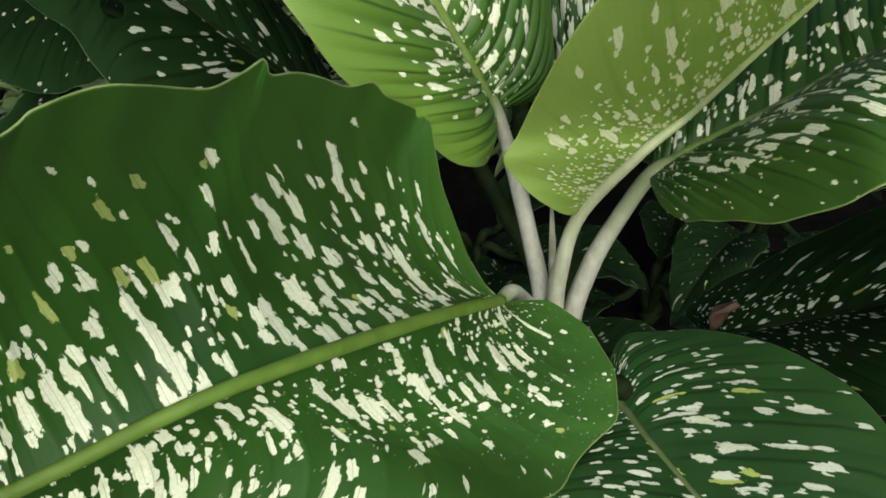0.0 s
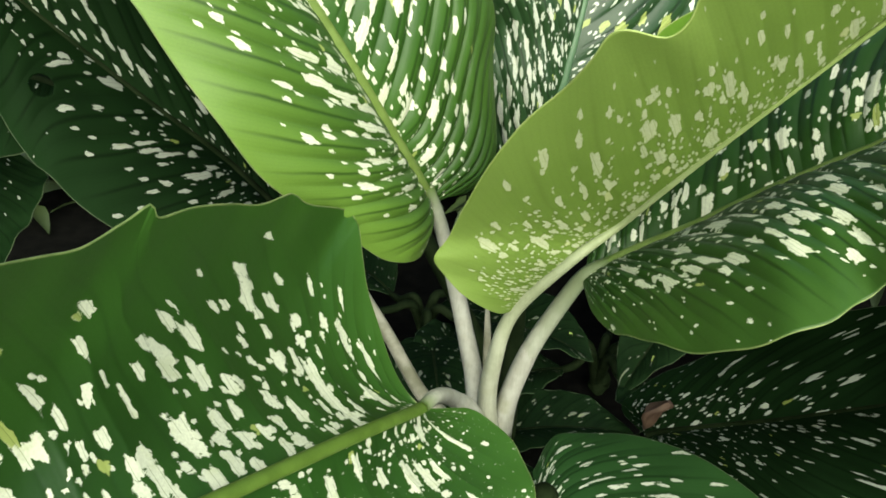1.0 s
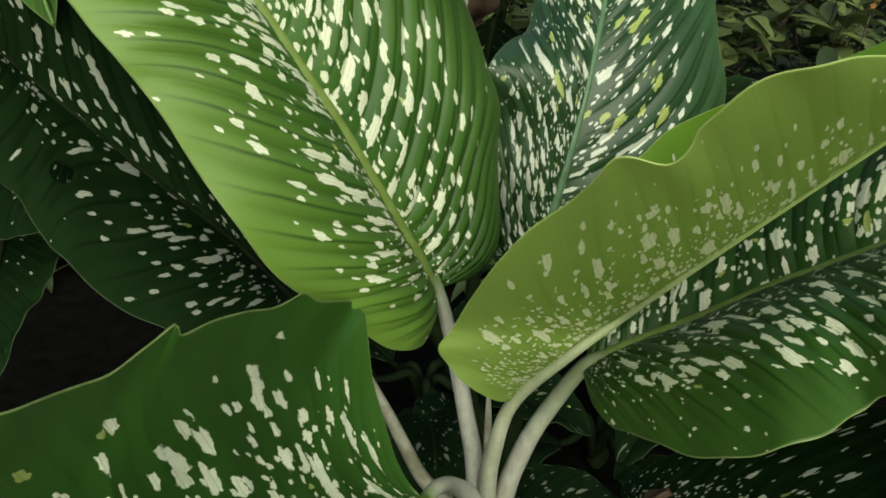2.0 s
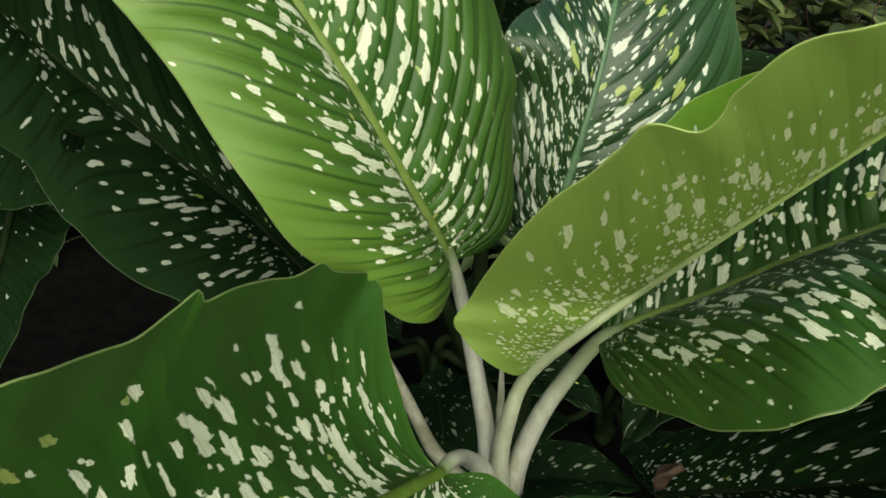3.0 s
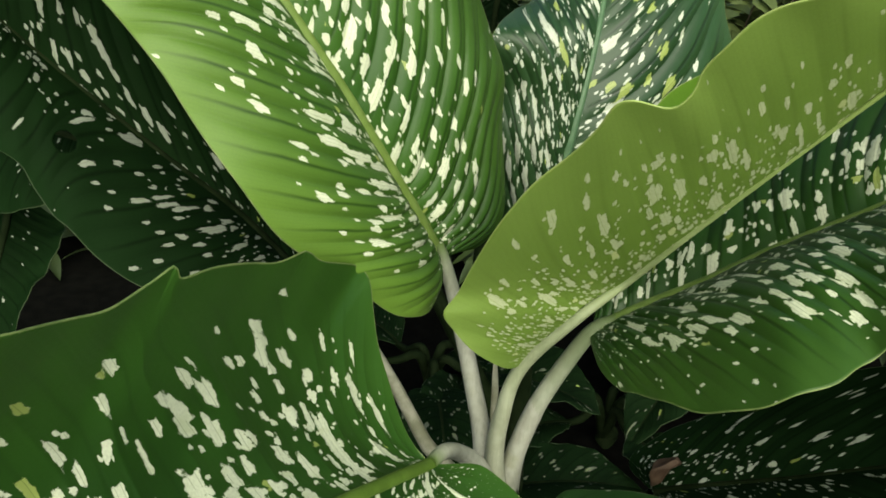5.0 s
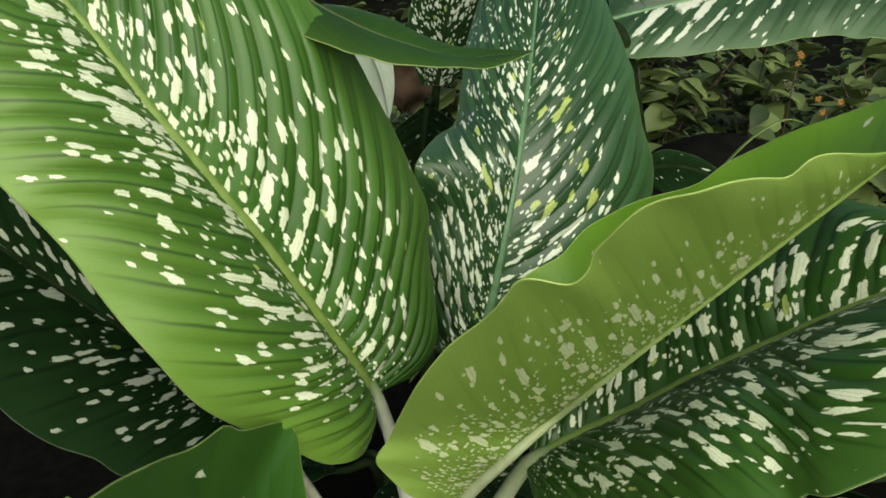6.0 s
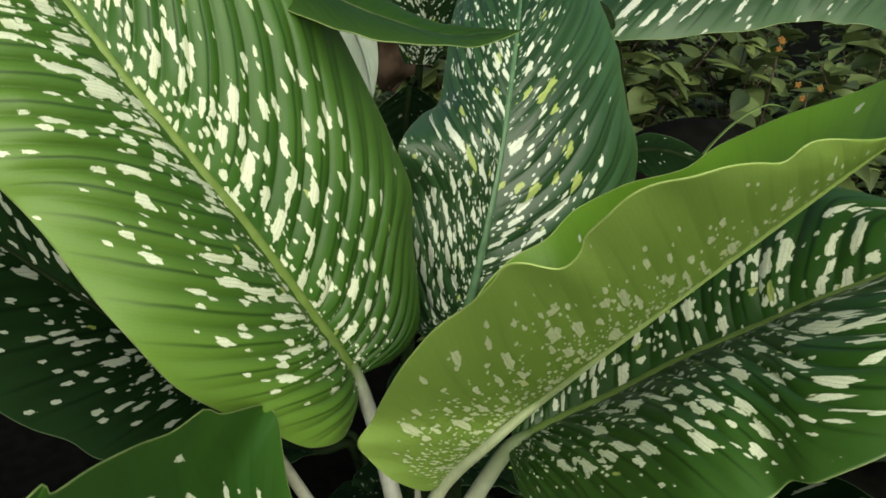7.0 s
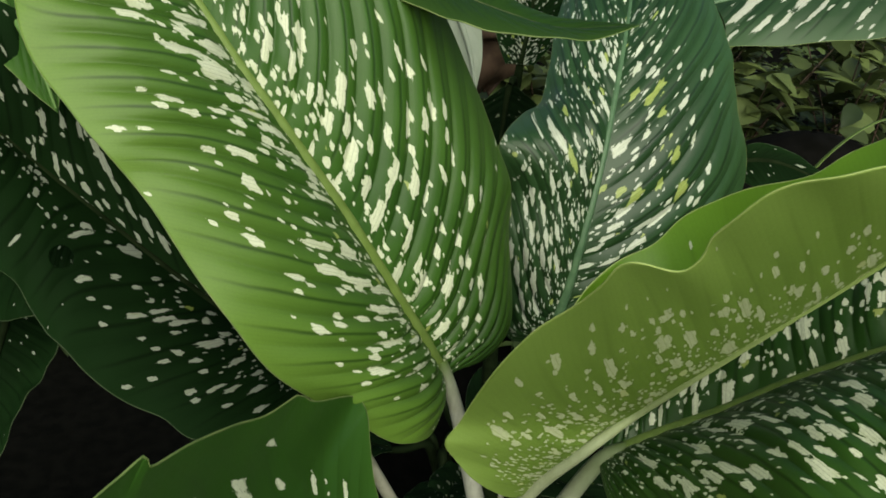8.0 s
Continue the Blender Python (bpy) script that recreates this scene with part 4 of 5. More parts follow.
FLECKS_B_RIGHT_BASE = [(0.058, 0.215, 6, 4.7, 0), (0.059, 0.496, 2.5, 3.5, 0), (0.084, 0.547, 2.2, 3.3, 0), (0.085, 0.338, 4.4, 2.5, 0), (0.108, 0.647, 2.4, 2.3, 0), (0.12, 0.455, 3.1, 2.5, 0), (0.13, 0.337, 5, 2.8, 0), (0.136, 0.151, 8.2, 3.2, 0), (0.16, 0.477, 3.2, 2.5, 0), (0.165, 0.685, 4.2, 2.3, 0), (0.175, 0.132, 6.5, 2.1, 0), (0.189, 0.297, 7.1, 3.1, 0), (0.189, 0.599, 4.6, 2.1, 0), (0.2, 0.454, 3.1, 3.5, 0), (0.224, 0.607, 2.8, 2.3, 0), (0.245, 0.305, 3.4, 2.5, 0), (0.252, 0.62, 3.7, 2.1, 0)]
FLECKS_B_RIGHT_LOWER = [(0.258, 0.141, 7.5, 2.5, 0), (0.271, 0.629, 3.6, 1.6, 0), (0.274, 0.505, 2.7, 3.5, 0), (0.275, 0.69, 4.3, 1.7, 0), (0.277, 0.379, 2.3, 1.6, 0), (0.281, 0.173, 5.5, 1.8, 0), (0.301, 0.377, 5.6, 1.8, 0), (0.31, 0.061, 8.1, 2.5, 0), (0.316, 0.707, 1.7, 2.7, 0), (0.317, 0.188, 8.3, 2, 0), (0.321, 0.556, 4.9, 2.5, 0), (0.331, 0.342, 7.1, 2.9, 0), (0.343, 0.424, 2.5, 2, 0), (0.348, 0.62, 2.6, 2.8, 0), (0.354, 0.477, 7.1, 2, 0), (0.372, 0.296, 5.5, 2.1, 0), (0.376, 0.217, 6.8, 1.5, 0)]
FLECKS_B_RIGHT_MIDDLE = [(0.379, 0.116, 9.2, 2.5, 0), (0.391, 0.353, 5.3, 1.8, 0), (0.4, 0.646, 1.8, 2.2, 0), (0.422, 0.252, 4.2, 2, 0), (0.424, 0.676, 3.4, 2.2, 0), (0.429, 0.373, 4.5, 2.6, 0), (0.436, 0.503, 1.3, 1, 0), (0.441, 0.27, 1.9, 1.4, 0), (0.446, 0.159, 8.4, 3.3, 0), (0.452, 0.055, 6, 1.2, 0), (0.456, 0.441, 4.1, 2.2, 0), (0.462, 0.622, 1.5, 1.8, 0), (0.463, 0.215, 5.7, 2.2, 0), (0.48, 0.279, 8.1, 2.8, 0), (0.486, 0.613, 2.2, 1.9, 0), (0.492, 0.161, 5.4, 2.1, 0), (0.503, 0.026, 7.1, 1.6, 0)]
FLECKS_B_RIGHT_UPPER = [(0.513, 0.193, 4.3, 2.2, 0), (0.53, 0.166, 4.9, 1.7, 0), (0.555, 0.109, 2, 1.4, 0), (0.555, 0.284, 5.3, 3.9, 0), (0.555, 0.39, 4.5, 1.3, 0), (0.561, 0.038, 3.7, 1.3, 0), (0.567, 0.175, 6.8, 2, 0), (0.578, 0.441, 5.5, 2.8, 0), (0.582, 0.262, 4.6, 1.9, 0), (0.594, 0.287, 3.2, 1.3, 0), (0.611, 0.221, 2.1, 1.9, 0), (0.615, 0.135, 6.7, 2.6, 0), (0.625, 0.326, 4.2, 2.1, 0), (0.663, 0.139, 3.6, 1.9, 0), (0.701, 0.175, 5, 1.8, 0), (0.722, 0.124, 3.5, 2.1, 0), (0.783, 0.059, 5.2, 3.1, 0)]
FLECKS_B_RIGHT = FLECKS_B_RIGHT_BASE + FLECKS_B_RIGHT_LOWER + FLECKS_B_RIGHT_MIDDLE + FLECKS_B_RIGHT_UPPER
FLECKS_C_LEFT_BASE = [(0.158, 0.549, 4.3, 1.1, 0), (0.168, 0.749, 2.9, 0.8, 0), (0.184, 0.378, 5.9, 2.2, 0), (0.193, 0.597, 4.3, 1.3, 0), (0.204, 0.871, 3.2, 1.1, 0), (0.224, 0.409, 7.1, 1.7, 0), (0.241, 0.567, 4.7, 1.3, 0), (0.243, 0.817, 4, 1.8, 0), (0.255, 0.329, 6.7, 1.6, 0), (0.268, 0.493, 6.5, 1.2, 0), (0.278, 0.76, 4.5, 1.3, 0), (0.282, 0.861, 2.7, 0.9, 0), (0.289, 0.576, 8.9, 2, 0), (0.293, 0.403, 6.7, 1.2, 0), (0.322, 0.708, 2.8, 0.8, 0), (0.34, 0.428, 6, 1.3, 0), (0.351, 0.699, 2.3, 0.9, 0), (0.353, 0.529, 7, 4, 0), (0.356, 0.309, 7, 2.6, 0), (0.369, 0.679, 2.4, 3.8, 0)]
FLECKS_C_LEFT_LOWER = [(0.388, 0.451, 8.6, 3.2, 0), (0.425, 0.381, 4.3, 1.3, 0), (0.431, 0.144, 9.6, 4.7, 0), (0.445, 0.54, 4.7, 3.5, 0), (0.454, 0.65, 3.6, 1.6, 0), (0.475, 0.475, 10.4, 2.9, 0), (0.492, 0.332, 10.3, 1.9, 0), (0.527, 0.613, 4.3, 1.6, 0), (0.535, 0.714, 2, 1.3, 0), (0.54, 0.41, 5.1, 1.1, 0), (0.546, 0.335, 5.8, 1.9, 0), (0.557, 0.536, 3.6, 1.2, 0), (0.568, 0.192, 14.6, 1, 0), (0.582, 0.374, 3.3, 0.7, 0), (0.591, 0.197, 8.6, 1, 0), (0.611, 0.433, 3.1, 2, 0), (0.632, 0.164, 8.9, 2.3, 0), (0.668, 0.148, 9.3, 1, 0), (0.718, 0.254, 6.7, 2.1, 0)]
FLECKS_C_LEFT = FLECKS_C_LEFT_BASE + FLECKS_C_LEFT_LOWER
FLECKS_D_LEFT = [(0.292, 0.09, 6, 1.9, 0), (0.308, 0.213, 6.1, 1.9, 0), (0.351, 0.067, 7.2, 2.5, 0), (0.375, 0.231, 5.4, 2, 0), (0.464, 0.257, 4.9, 2.1, 0), (0.502, 0.236, 8, 3.7, 0), (0.509, 0.074, 5.6, 2, 0), (0.576, 0.078, 5, 3, 0), (0.634, 0.325, 7, 1.6, 0), (0.661, 0.282, 4.1, 2.4, 0), (0.688, 0.327, 8.9, 3.2, 0), (0.703, 0.495, 3, 2, 0), (0.719, 0.355, 10.8, 2.8, 0), (0.785, 0.073, 5.5, 1.6, 0), (0.789, 0.285, 6.9, 1.6, 0), (0.793, 0.155, 3.6, 1.3, 0), (0.816, 0.037, 7.8, 2, 0), (0.821, 0.285, 11.6, 2, 0)]
FLECKS_D_RIGHT_BASE = [(0.039, 0.641, 5.5, 3.6, 0), (0.074, 0.416, 8.9, 3.6, 0), (0.092, 0.658, 6.2, 3.6, 0), (0.152, 0.62, 6.7, 2.6, 0), (0.175, 0.704, 3.7, 2.2, 0), (0.185, 0.602, 7.6, 3.2, 0), (0.199, 0.414, 8.9, 3.1, 0), (0.21, 0.655, 6.6, 2.9, 0), (0.254, 0.494, 5.1, 1.6, 0), (0.261, 0.303, 7.9, 2.7, 0), (0.263, 0.588, 5.7, 2.7, 0), (0.288, 0.354, 8.9, 3.2, 0), (0.29, 0.719, 8.9, 3.5, 0), (0.295, 0.612, 8.9, 2, 0), (0.311, 0.504, 5.6, 2, 0), (0.318, 0.394, 8.9, 1.8, 0), (0.344, 0.565, 7.1, 2.2, 0), (0.351, 0.846, 5, 3.6, 0), (0.36, 0.708, 4.3, 1.7, 0), (0.362, 0.432, 7.9, 3.2, 0)]
FLECKS_D_RIGHT_LOWER = [(0.37, 0.581, 8.9, 2.9, 0), (0.398, 0.442, 8.9, 1.9, 0), (0.399, 0.783, 8.9, 3.6, 0), (0.404, 0.875, 2.2, 1.5, 0), (0.416, 0.655, 8.9, 3.2, 0), (0.467, 0.788, 3.9, 2.7, 0), (0.479, 0.465, 8.6, 3.6, 0), (0.498, 0.802, 3.7, 1.2, 0), (0.5, 0.358, 8.9, 3.2, 0), (0.526, 0.871, 2.3, 1.2, 0), (0.529, 0.581, 6.8, 3.6, 0), (0.554, 0.605, 3.5, 2.2, 0), (0.568, 0.704, 6.8, 2.7, 0), (0.572, 0.357, 8.9, 2.7, 0), (0.586, 0.549, 8.9, 1.9, 0), (0.616, 0.669, 2.6, 3.4, 0), (0.646, 0.574, 2.3, 2.2, 0), (0.68, 0.37, 8.9, 3.6, 0), (0.69, 0.466, 3.8, 3.4, 0), (0.715, 0.333, 6.3, 2.9, 0)]
FLECKS_D_RIGHT = FLECKS_D_RIGHT_BASE + FLECKS_D_RIGHT_LOWER
FLECKS_E_LEFT_BASE = [(-0.086, 0.903, 2.3, 3.8, 0), (-0.053, 0.637, 4.8, 5.3, 0), (-0.04, 0.75, 4, 5.8, 0), (-0.04, 0.847, 2.8, 4.3, 0), (-0.003, 0.403, 6.5, 4.1, 0), (0.016, 0.668, 4.2, 5.5, 0), (0.022, 0.502, 4.9, 5.5, 0), (0.063, 0.641, 3.5, 5.3, 0), (0.063, 0.749, 3.1, 5.4, 0), (0.077, 0.299, 5, 4.4, 0), (0.086, 0.453, 4.6, 4.6, 0), (0.101, 0.703, 3.5, 4.1, 0), (0.118, 0.465, 4.4, 3.9, 0), (0.129, 0.553, 4.8, 4, 0), (0.138, 0.257, 5, 4.4, 0), (0.17, 0.345, 3.3, 3.3, 0), (0.185, 0.651, 3.1, 3.1, 0), (0.2, 0.518, 5.5, 5.1, 0), (0.204, 0.371, 4, 3.3, 0), (0.243, 0.217, 4.3, 3.3, 0)]
FLECKS_E_LEFT_LOWER = [(0.258, 0.378, 5.4, 3.2, 0), (0.297, 0.617, 6.9, 3.4, 0), (0.301, 0.511, 8.8, 4.3, 0), (0.309, 0.368, 10, 3.9, 1), (0.332, 0.21, 7.6, 3.9, 0), (0.341, 0.74, 8, 2.6, 0), (0.353, 0.337, 7.9, 3.2, 0), (0.376, 0.523, 3.9, 3.2, 1), (0.416, 0.237, 6.7, 3.9, 0), (0.443, 0.089, 7.5, 3.2, 0), (0.445, 0.718, 4.7, 2.9, 0), (0.47, 0.202, 5.5, 2.6, 0), (0.502, 0.331, 7.3, 3.2, 0), (0.521, 0.602, 4.9, 2.9, 0), (0.532, 0.053, 5.7, 3, 0), (0.535, 0.142, 5.7, 3, 0), (0.56, 0.315, 7.7, 3.1, 0), (0.589, 0.414, 3.6, 2.6, 0), (0.62, 0.2, 5.3, 3, 0), (0.621, 0.067, 5.1, 3.3, 0)]
FLECKS_E_LEFT = FLECKS_E_LEFT_BASE + FLECKS_E_LEFT_LOWER
FLECKS_E_RIGHT_BASE = [(0.18, 0.152, 7.9, 2.4, 0), (0.19, 0.05, 6.1, 2.8, 0), (0.192, 0.244, 9.5, 3.4, 0), (0.194, 0.476, 4, 3, 0), (0.198, 0.536, 5, 3, 0), (0.206, 0.596, 4.3, 2.9, 0), (0.217, 0.367, 6.1, 3.4, 0), (0.219, 0.316, 10, 4.9, 0), (0.227, 0.24, 9.7, 3.7, 0), (0.229, 0.06, 7.7, 2.5, 0), (0.238, 0.41, 8, 6.2, 1), (0.246, 0.095, 6.8, 2.5, 0), (0.264, 0.117, 7.6, 3, 0), (0.287, 0.138, 8.2, 3.9, 0), (0.288, 0.296, 4.3, 4.3, 1), (0.29, 0.517, 4, 3.4, 0), (0.308, 0.174, 6.8, 5.7, 1), (0.31, 0.378, 5.9, 5, 1), (0.329, 0.505, 3.7, 3.1, 0)]
FLECKS_E_RIGHT_LOWER = [(0.336, 0.106, 4.8, 3.8, 1), (0.342, 0.247, 3.8, 2.5, 0), (0.362, 0.312, 3.7, 2.2, 0), (0.365, 0.027, 4, 3.2, 1), (0.371, 0.71, 4.5, 3.9, 0), (0.391, 0.448, 7, 4, 0), (0.395, 0.626, 4.7, 4.4, 0), (0.413, 0.209, 4.3, 3, 0), (0.426, 0.309, 4.1, 5.1, 1), (0.433, 0.081, 8.4, 6.3, 0), (0.489, 0.439, 3.2, 2.9, 0), (0.492, 0.231, 7.2, 5.3, 1), (0.498, 0.287, 6.6, 5.5, 1), (0.544, 0.117, 5, 4.1, 1), (0.559, 0.222, 5.7, 3.5, 0), (0.602, 0.261, 4.9, 2.9, 0), (0.608, 0.117, 4.3, 5.7, 0), (0.655, 0.125, 3.9, 4.4, 0), (0.667, 0.326, 3.5, 3.1, 0)]
FLECKS_E_RIGHT = FLECKS_E_RIGHT_BASE + FLECKS_E_RIGHT_LOWER
FLECKS_F_LEFT_BASE = [(-0.137, 0.961, 2.6, 6.2, 0), (-0.085, 0.728, 3.1, 4.2, 0), (-0.052, 0.809, 2.2, 2.7, 0), (-0.021, 0.664, 4, 3.3, 0), (0.043, 0.704, 2.9, 2.1, 0), (0.044, 0.471, 5.8, 2.9, 0), (0.082, 0.559, 6.1, 2.2, 0), (0.091, 0.315, 5.2, 2.2, 0), (0.1, 0.779, 2.9, 2.4, 0), (0.107, 0.624, 7.8, 2.1, 0), (0.128, 0.755, 3.5, 2.8, 0), (0.158, 0.317, 7.3, 2.9, 0), (0.166, 0.575, 3.1, 1.9, 0), (0.191, 0.8, 2.3, 2, 0), (0.192, 0.923, 2.3, 1.9, 0), (0.201, 0.542, 3.5, 2.2, 0), (0.221, 0.661, 3, 1.6, 0), (0.232, 0.343, 9.4, 3.6, 0), (0.232, 0.555, 2.6, 2.8, 0)]
FLECKS_F_LEFT_LOWER = [(0.253, 0.614, 2.5, 1.5, 0), (0.278, 0.435, 3, 1.6, 0), (0.282, 0.608, 2.3, 1.4, 0), (0.298, 0.339, 8.3, 1.6, 0), (0.312, 0.394, 7.5, 1.8, 0), (0.323, 0.704, 2, 1.6, 0), (0.329, 0.502, 5.8, 2, 0), (0.33, 0.368, 7, 1.4, 0), (0.352, 0.586, 2.1, 1.2, 0), (0.353, 0.346, 2.3, 1, 0), (0.372, 0.62, 2.2, 1.2, 0), (0.383, 0.327, 2.8, 1.3, 0), (0.396, 0.16, 3.2, 1.3, 0), (0.406, 0.358, 2.8, 1.2, 0), (0.41, 0.549, 5.4, 2.2, 0), (0.451, 0.099, 6.2, 3.6, 0), (0.486, 0.277, 10.9, 1.4, 0), (0.489, 0.028, 3.5, 0.8, 0), (0.566, 0.75, 8.6, 1, 0)]
FLECKS_F_LEFT = FLECKS_F_LEFT_BASE + FLECKS_F_LEFT_LOWER
FLECKS_F_RIGHT = [(0.4, 0.189, 4, 2.6, 0), (0.425, 0.209, 4.2, 2.4, 0), (0.448, 0.229, 4.5, 1.8, 0), (0.454, 0.066, 2.2, 1.4, 0), (0.459, 0.307, 2.9, 1.8, 0), (0.466, 0.399, 5.7, 2.6, 0), (0.474, 0.465, 5.2, 2.6, 0), (0.504, 0.479, 4.2, 1.9, 0), (0.542, 0.156, 4.2, 1.6, 0), (0.542, 0.438, 3.9, 2, 0), (0.57, 0.114, 5.8, 1.7, 0), (0.592, 0.345, 5.8, 2.4, 0), (0.619, 0.063, 4.6, 1.5, 0), (0.626, 0.473, 4.7, 2.3, 0)]
FLECKS_G_LEFT = [(-0.029, 0.782, 2.7, 0.8, 0), (-0.014, 0.516, 6.9, 0.9, 0), (0.193, 0.501, 7.9, 0.7, 0), (0.264, 0.644, 6.6, 0.5, 0), (0.274, 0.497, 5.2, 0.7, 0), (0.285, 0.274, 7, 1.2, 1), (0.291, 0.627, 6.3, 1.1, 1), (0.334, 0.728, 5.3, 0.8, 0), (0.341, 0.604, 4, 1.3, 0), (0.348, 0.243, 13.1, 0.8, 0), (0.422, 0.669, 5.5, 0.9, 0), (0.423, 0.55, 10.3, 1.1, 0), (0.43, 0.361, 6.2, 1.3, 0), (0.502, 0.18, 9.1, 0.9, 1), (0.505, 0.516, 7.4, 1.2, 0), (0.517, 0.249, 8.5, 0.7, 0), (0.544, 0.322, 11.7, 1.2, 1)]
FLECKS_G_RIGHT = [(0.388, 0.333, 3.9, 1.3, 0), (0.419, 0.218, 3.8, 0.9, 0), (0.509, 0.476, 3.2, 0.8, 0), (0.514, 0.208, 7.3, 0.6, 0), (0.532, 0.444, 3.8, 0.9, 0), (0.553, 0.339, 2.9, 0.9, 0)]
FLECKS_J_RIGHT = [(0.186, 0.44, 18.6, 8.3, 0), (0.188, 0.26, 30, 10.9, 0), (0.229, 0.83, 11, 4.1, 0), (0.265, 0.03, 22.7, 17, 0), (0.277, 0.67, 14.7, 4.9, 0), (0.316, 0.65, 14.7, 4.1, 0), (0.317, 0.24, 26.2, 7.5, 0), (0.365, 0.51, 22.2, 3.3, 0), (0.46, 0.66, 11, 3.3, 0), (0.477, 0.37, 11.1, 3.3, 0), (0.637, 1, 10.9, 2.4, 0), (0.717, 0.62, 5.1, 3.3, 0)]


# ---- ground ----
def ground_mesh():
    n = 90
    a = np.sign(np.linspace(-1, 1, n)) * np.abs(np.linspace(-1, 1, n)) ** 3 * 60
    x, y = np.meshgrid(a, a + 0.6)
    z = np.array([[noise.noise((p * 4, r * 4, 0)) * 0.025 for p, r in zip(xr, yr)] for xr, yr in zip(x, y)])
    far = np.clip((y - 1.6) / 6, 0, 1)
    return grid_mesh("ground", np.stack([x, y, z - 0.02 + far * 0.5], -1))


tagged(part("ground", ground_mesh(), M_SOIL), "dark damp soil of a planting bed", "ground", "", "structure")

# ---- the main plant ----
main = plant("dumb_cane", (0.10, 0.52, 0.0), "speckled dumb cane with large cream-flecked green leaves")
part("stem", tube("stem", spline([(0.13, 0.50, -0.03), (0.115, 0.48, 0.10), (0.10, 0.462, 0.20), (0.093, 0.458, 0.29)], np.linspace(0, 1, 40)), (0.021, 0.020, 0.019, 0.016), 20), M_STEM, main)


def dens_a(q, s, k):
    if k == 0:
        return max(0.0, 1.05 - 1.25 * s) * (1.0 if q < 0.4 else 0.75)
    return max(0.02, 1.05 - 0.95 * s)


def dens_b(q, s, k):
    return max(0.01, 1.1 - 1.9 * s) if k == 0 else max(0.02, (0.95 if s < 0.16 else 0.50) - 0.65 * s)


def dens_c(q, s, k):
    if k == 1:
        return 0.02
    return max(0.01, 1.25 - 1.45 * s) * (1.0 if q < 0.25 else 0.6 if q < 0.55 else 0.22)


def dens_d(q, s, k):
    return max(0.02, 0.85 - 0.9 * s) if k == 0 else max(0.02, 0.95 - 0.85 * s)


def dens_e(q, s, k):
    return (1.0 if q < 0.45 else 0.8) * max(0.1, 1.1 - 0.8 * s) if k == 0 else max(0.01, 0.6 - 0.95 * s)


leaf_a = leaf("leaf", LEAF_A, (M_DARK, M_RIB_DEEP, M_RIM), main, "broad dark green leaf with cream flecks and a wavy edge", 3, (420, 150),
              (0.10, 0.10), 13, 0.0012, (0.30, 0.30), 0.52, dens_a, 0.0012, 5.0, (0.0042, 0.0030, 0.0024), notches=((0, 0.535, 0.012, 0.02), (0, 0.345, 0.010, 0.012)), named=(FLECKS_A_LEFT, FLECKS_A_RIGHT), more=(22, 14), ease=0.06)
petiole([LEAF_A["rib"][0], (0.044, 0.376, 0.402), (0.059, 0.421, 0.358), (0.074, 0.438, 0.328), (0.09, 0.446, 0.282)], (0.0042, 0.0050, 0.0062, 0.0080, 0.0105), leaf_a)
leaf_b = leaf("leaf", LEAF_B, (M_BRIGHT, M_RIB, M_RIM), main, "upright bright green leaf flecked cream along its midrib", 5, (400, 130),
              (0.12, 0.10), 20, 0.0042, (0.20, 0.34), 0.62, dens_b, 0.0015, 4.0, (0.0068, 0.0058, 0.0042, 0.0015), pale=(1.0, 0.45), named=(FLECKS_B_LEFT, FLECKS_B_RIGHT), more=(4, 4))
petiole([(0.036, 0.509, 0.481), (0.044, 0.505, 0.459), (0.057, 0.495, 0.417), (0.068, 0.482, 0.373), (0.077, 0.472, 0.336), (0.088, 0.453, 0.273)], (0.004, 0.0052, 0.0059, 0.0066, 0.0073, 0.0107), leaf_b, green=0.30)
leaf_c = leaf("leaf", LEAF_C, (M_OLIVE, M_RIB_PALE, M_RIB_PALE), main, "young furled leaf showing its pale olive underside", 7, (340, 110),
              (0.05, 0.10), 15, 0.0005, 0.08, 1.0, dens_c, 0.0015, 4.0, None, ease=0.10, split=M_INNER, named=(FLECKS_C_LEFT, []), more=(4, 0))
stalk = spline([LEAF_C["rib"][10], LEAF_C["rib"][6], *[tuple(Vector(LEAF_C["rib"][k]) + Vector((-0.0006, -0.0028, 0.0020)) * f) for k, f in ((4, 0.6), (3, 1.0), (2, 1.2))], (0.0985, 0.4515, 0.413), (0.0890, 0.4550, 0.3640), (0.0875, 0.4570, 0.320), (0.093, 0.453, 0.274)], np.linspace(0, 1, 90))
thick = np.interp(np.linspace(0, 8, 90), range(9), (0.0010, 0.0016, 0.0022, 0.0028, 0.0036, 0.0050, 0.0064, 0.0077, 0.0108))
stalk_mesh = tube("petiole", stalk, thick, 16)
greening(stalk_mesh, 90, 0.95)
part("petiole", stalk_mesh, M_PETIOLE_OLIVE, leaf_c, "pale stalk running on as the midrib")
leaf_d = leaf("leaf", LEAF_D, (M_MIDLEAF, M_RIB, M_RIM), main, "glossy ribbed green leaf with cream flecks", 9, (360, 130),
              (0.10, 0.10), 15, 0.0032, (0.20, 0.36), 0.48, dens_d, 0.0015, 4.0, (0.0055, 0.0046, 0.0036, 0.0015), named=(FLECKS_D_LEFT, FLECKS_D_RIGHT), more=(8, 4))
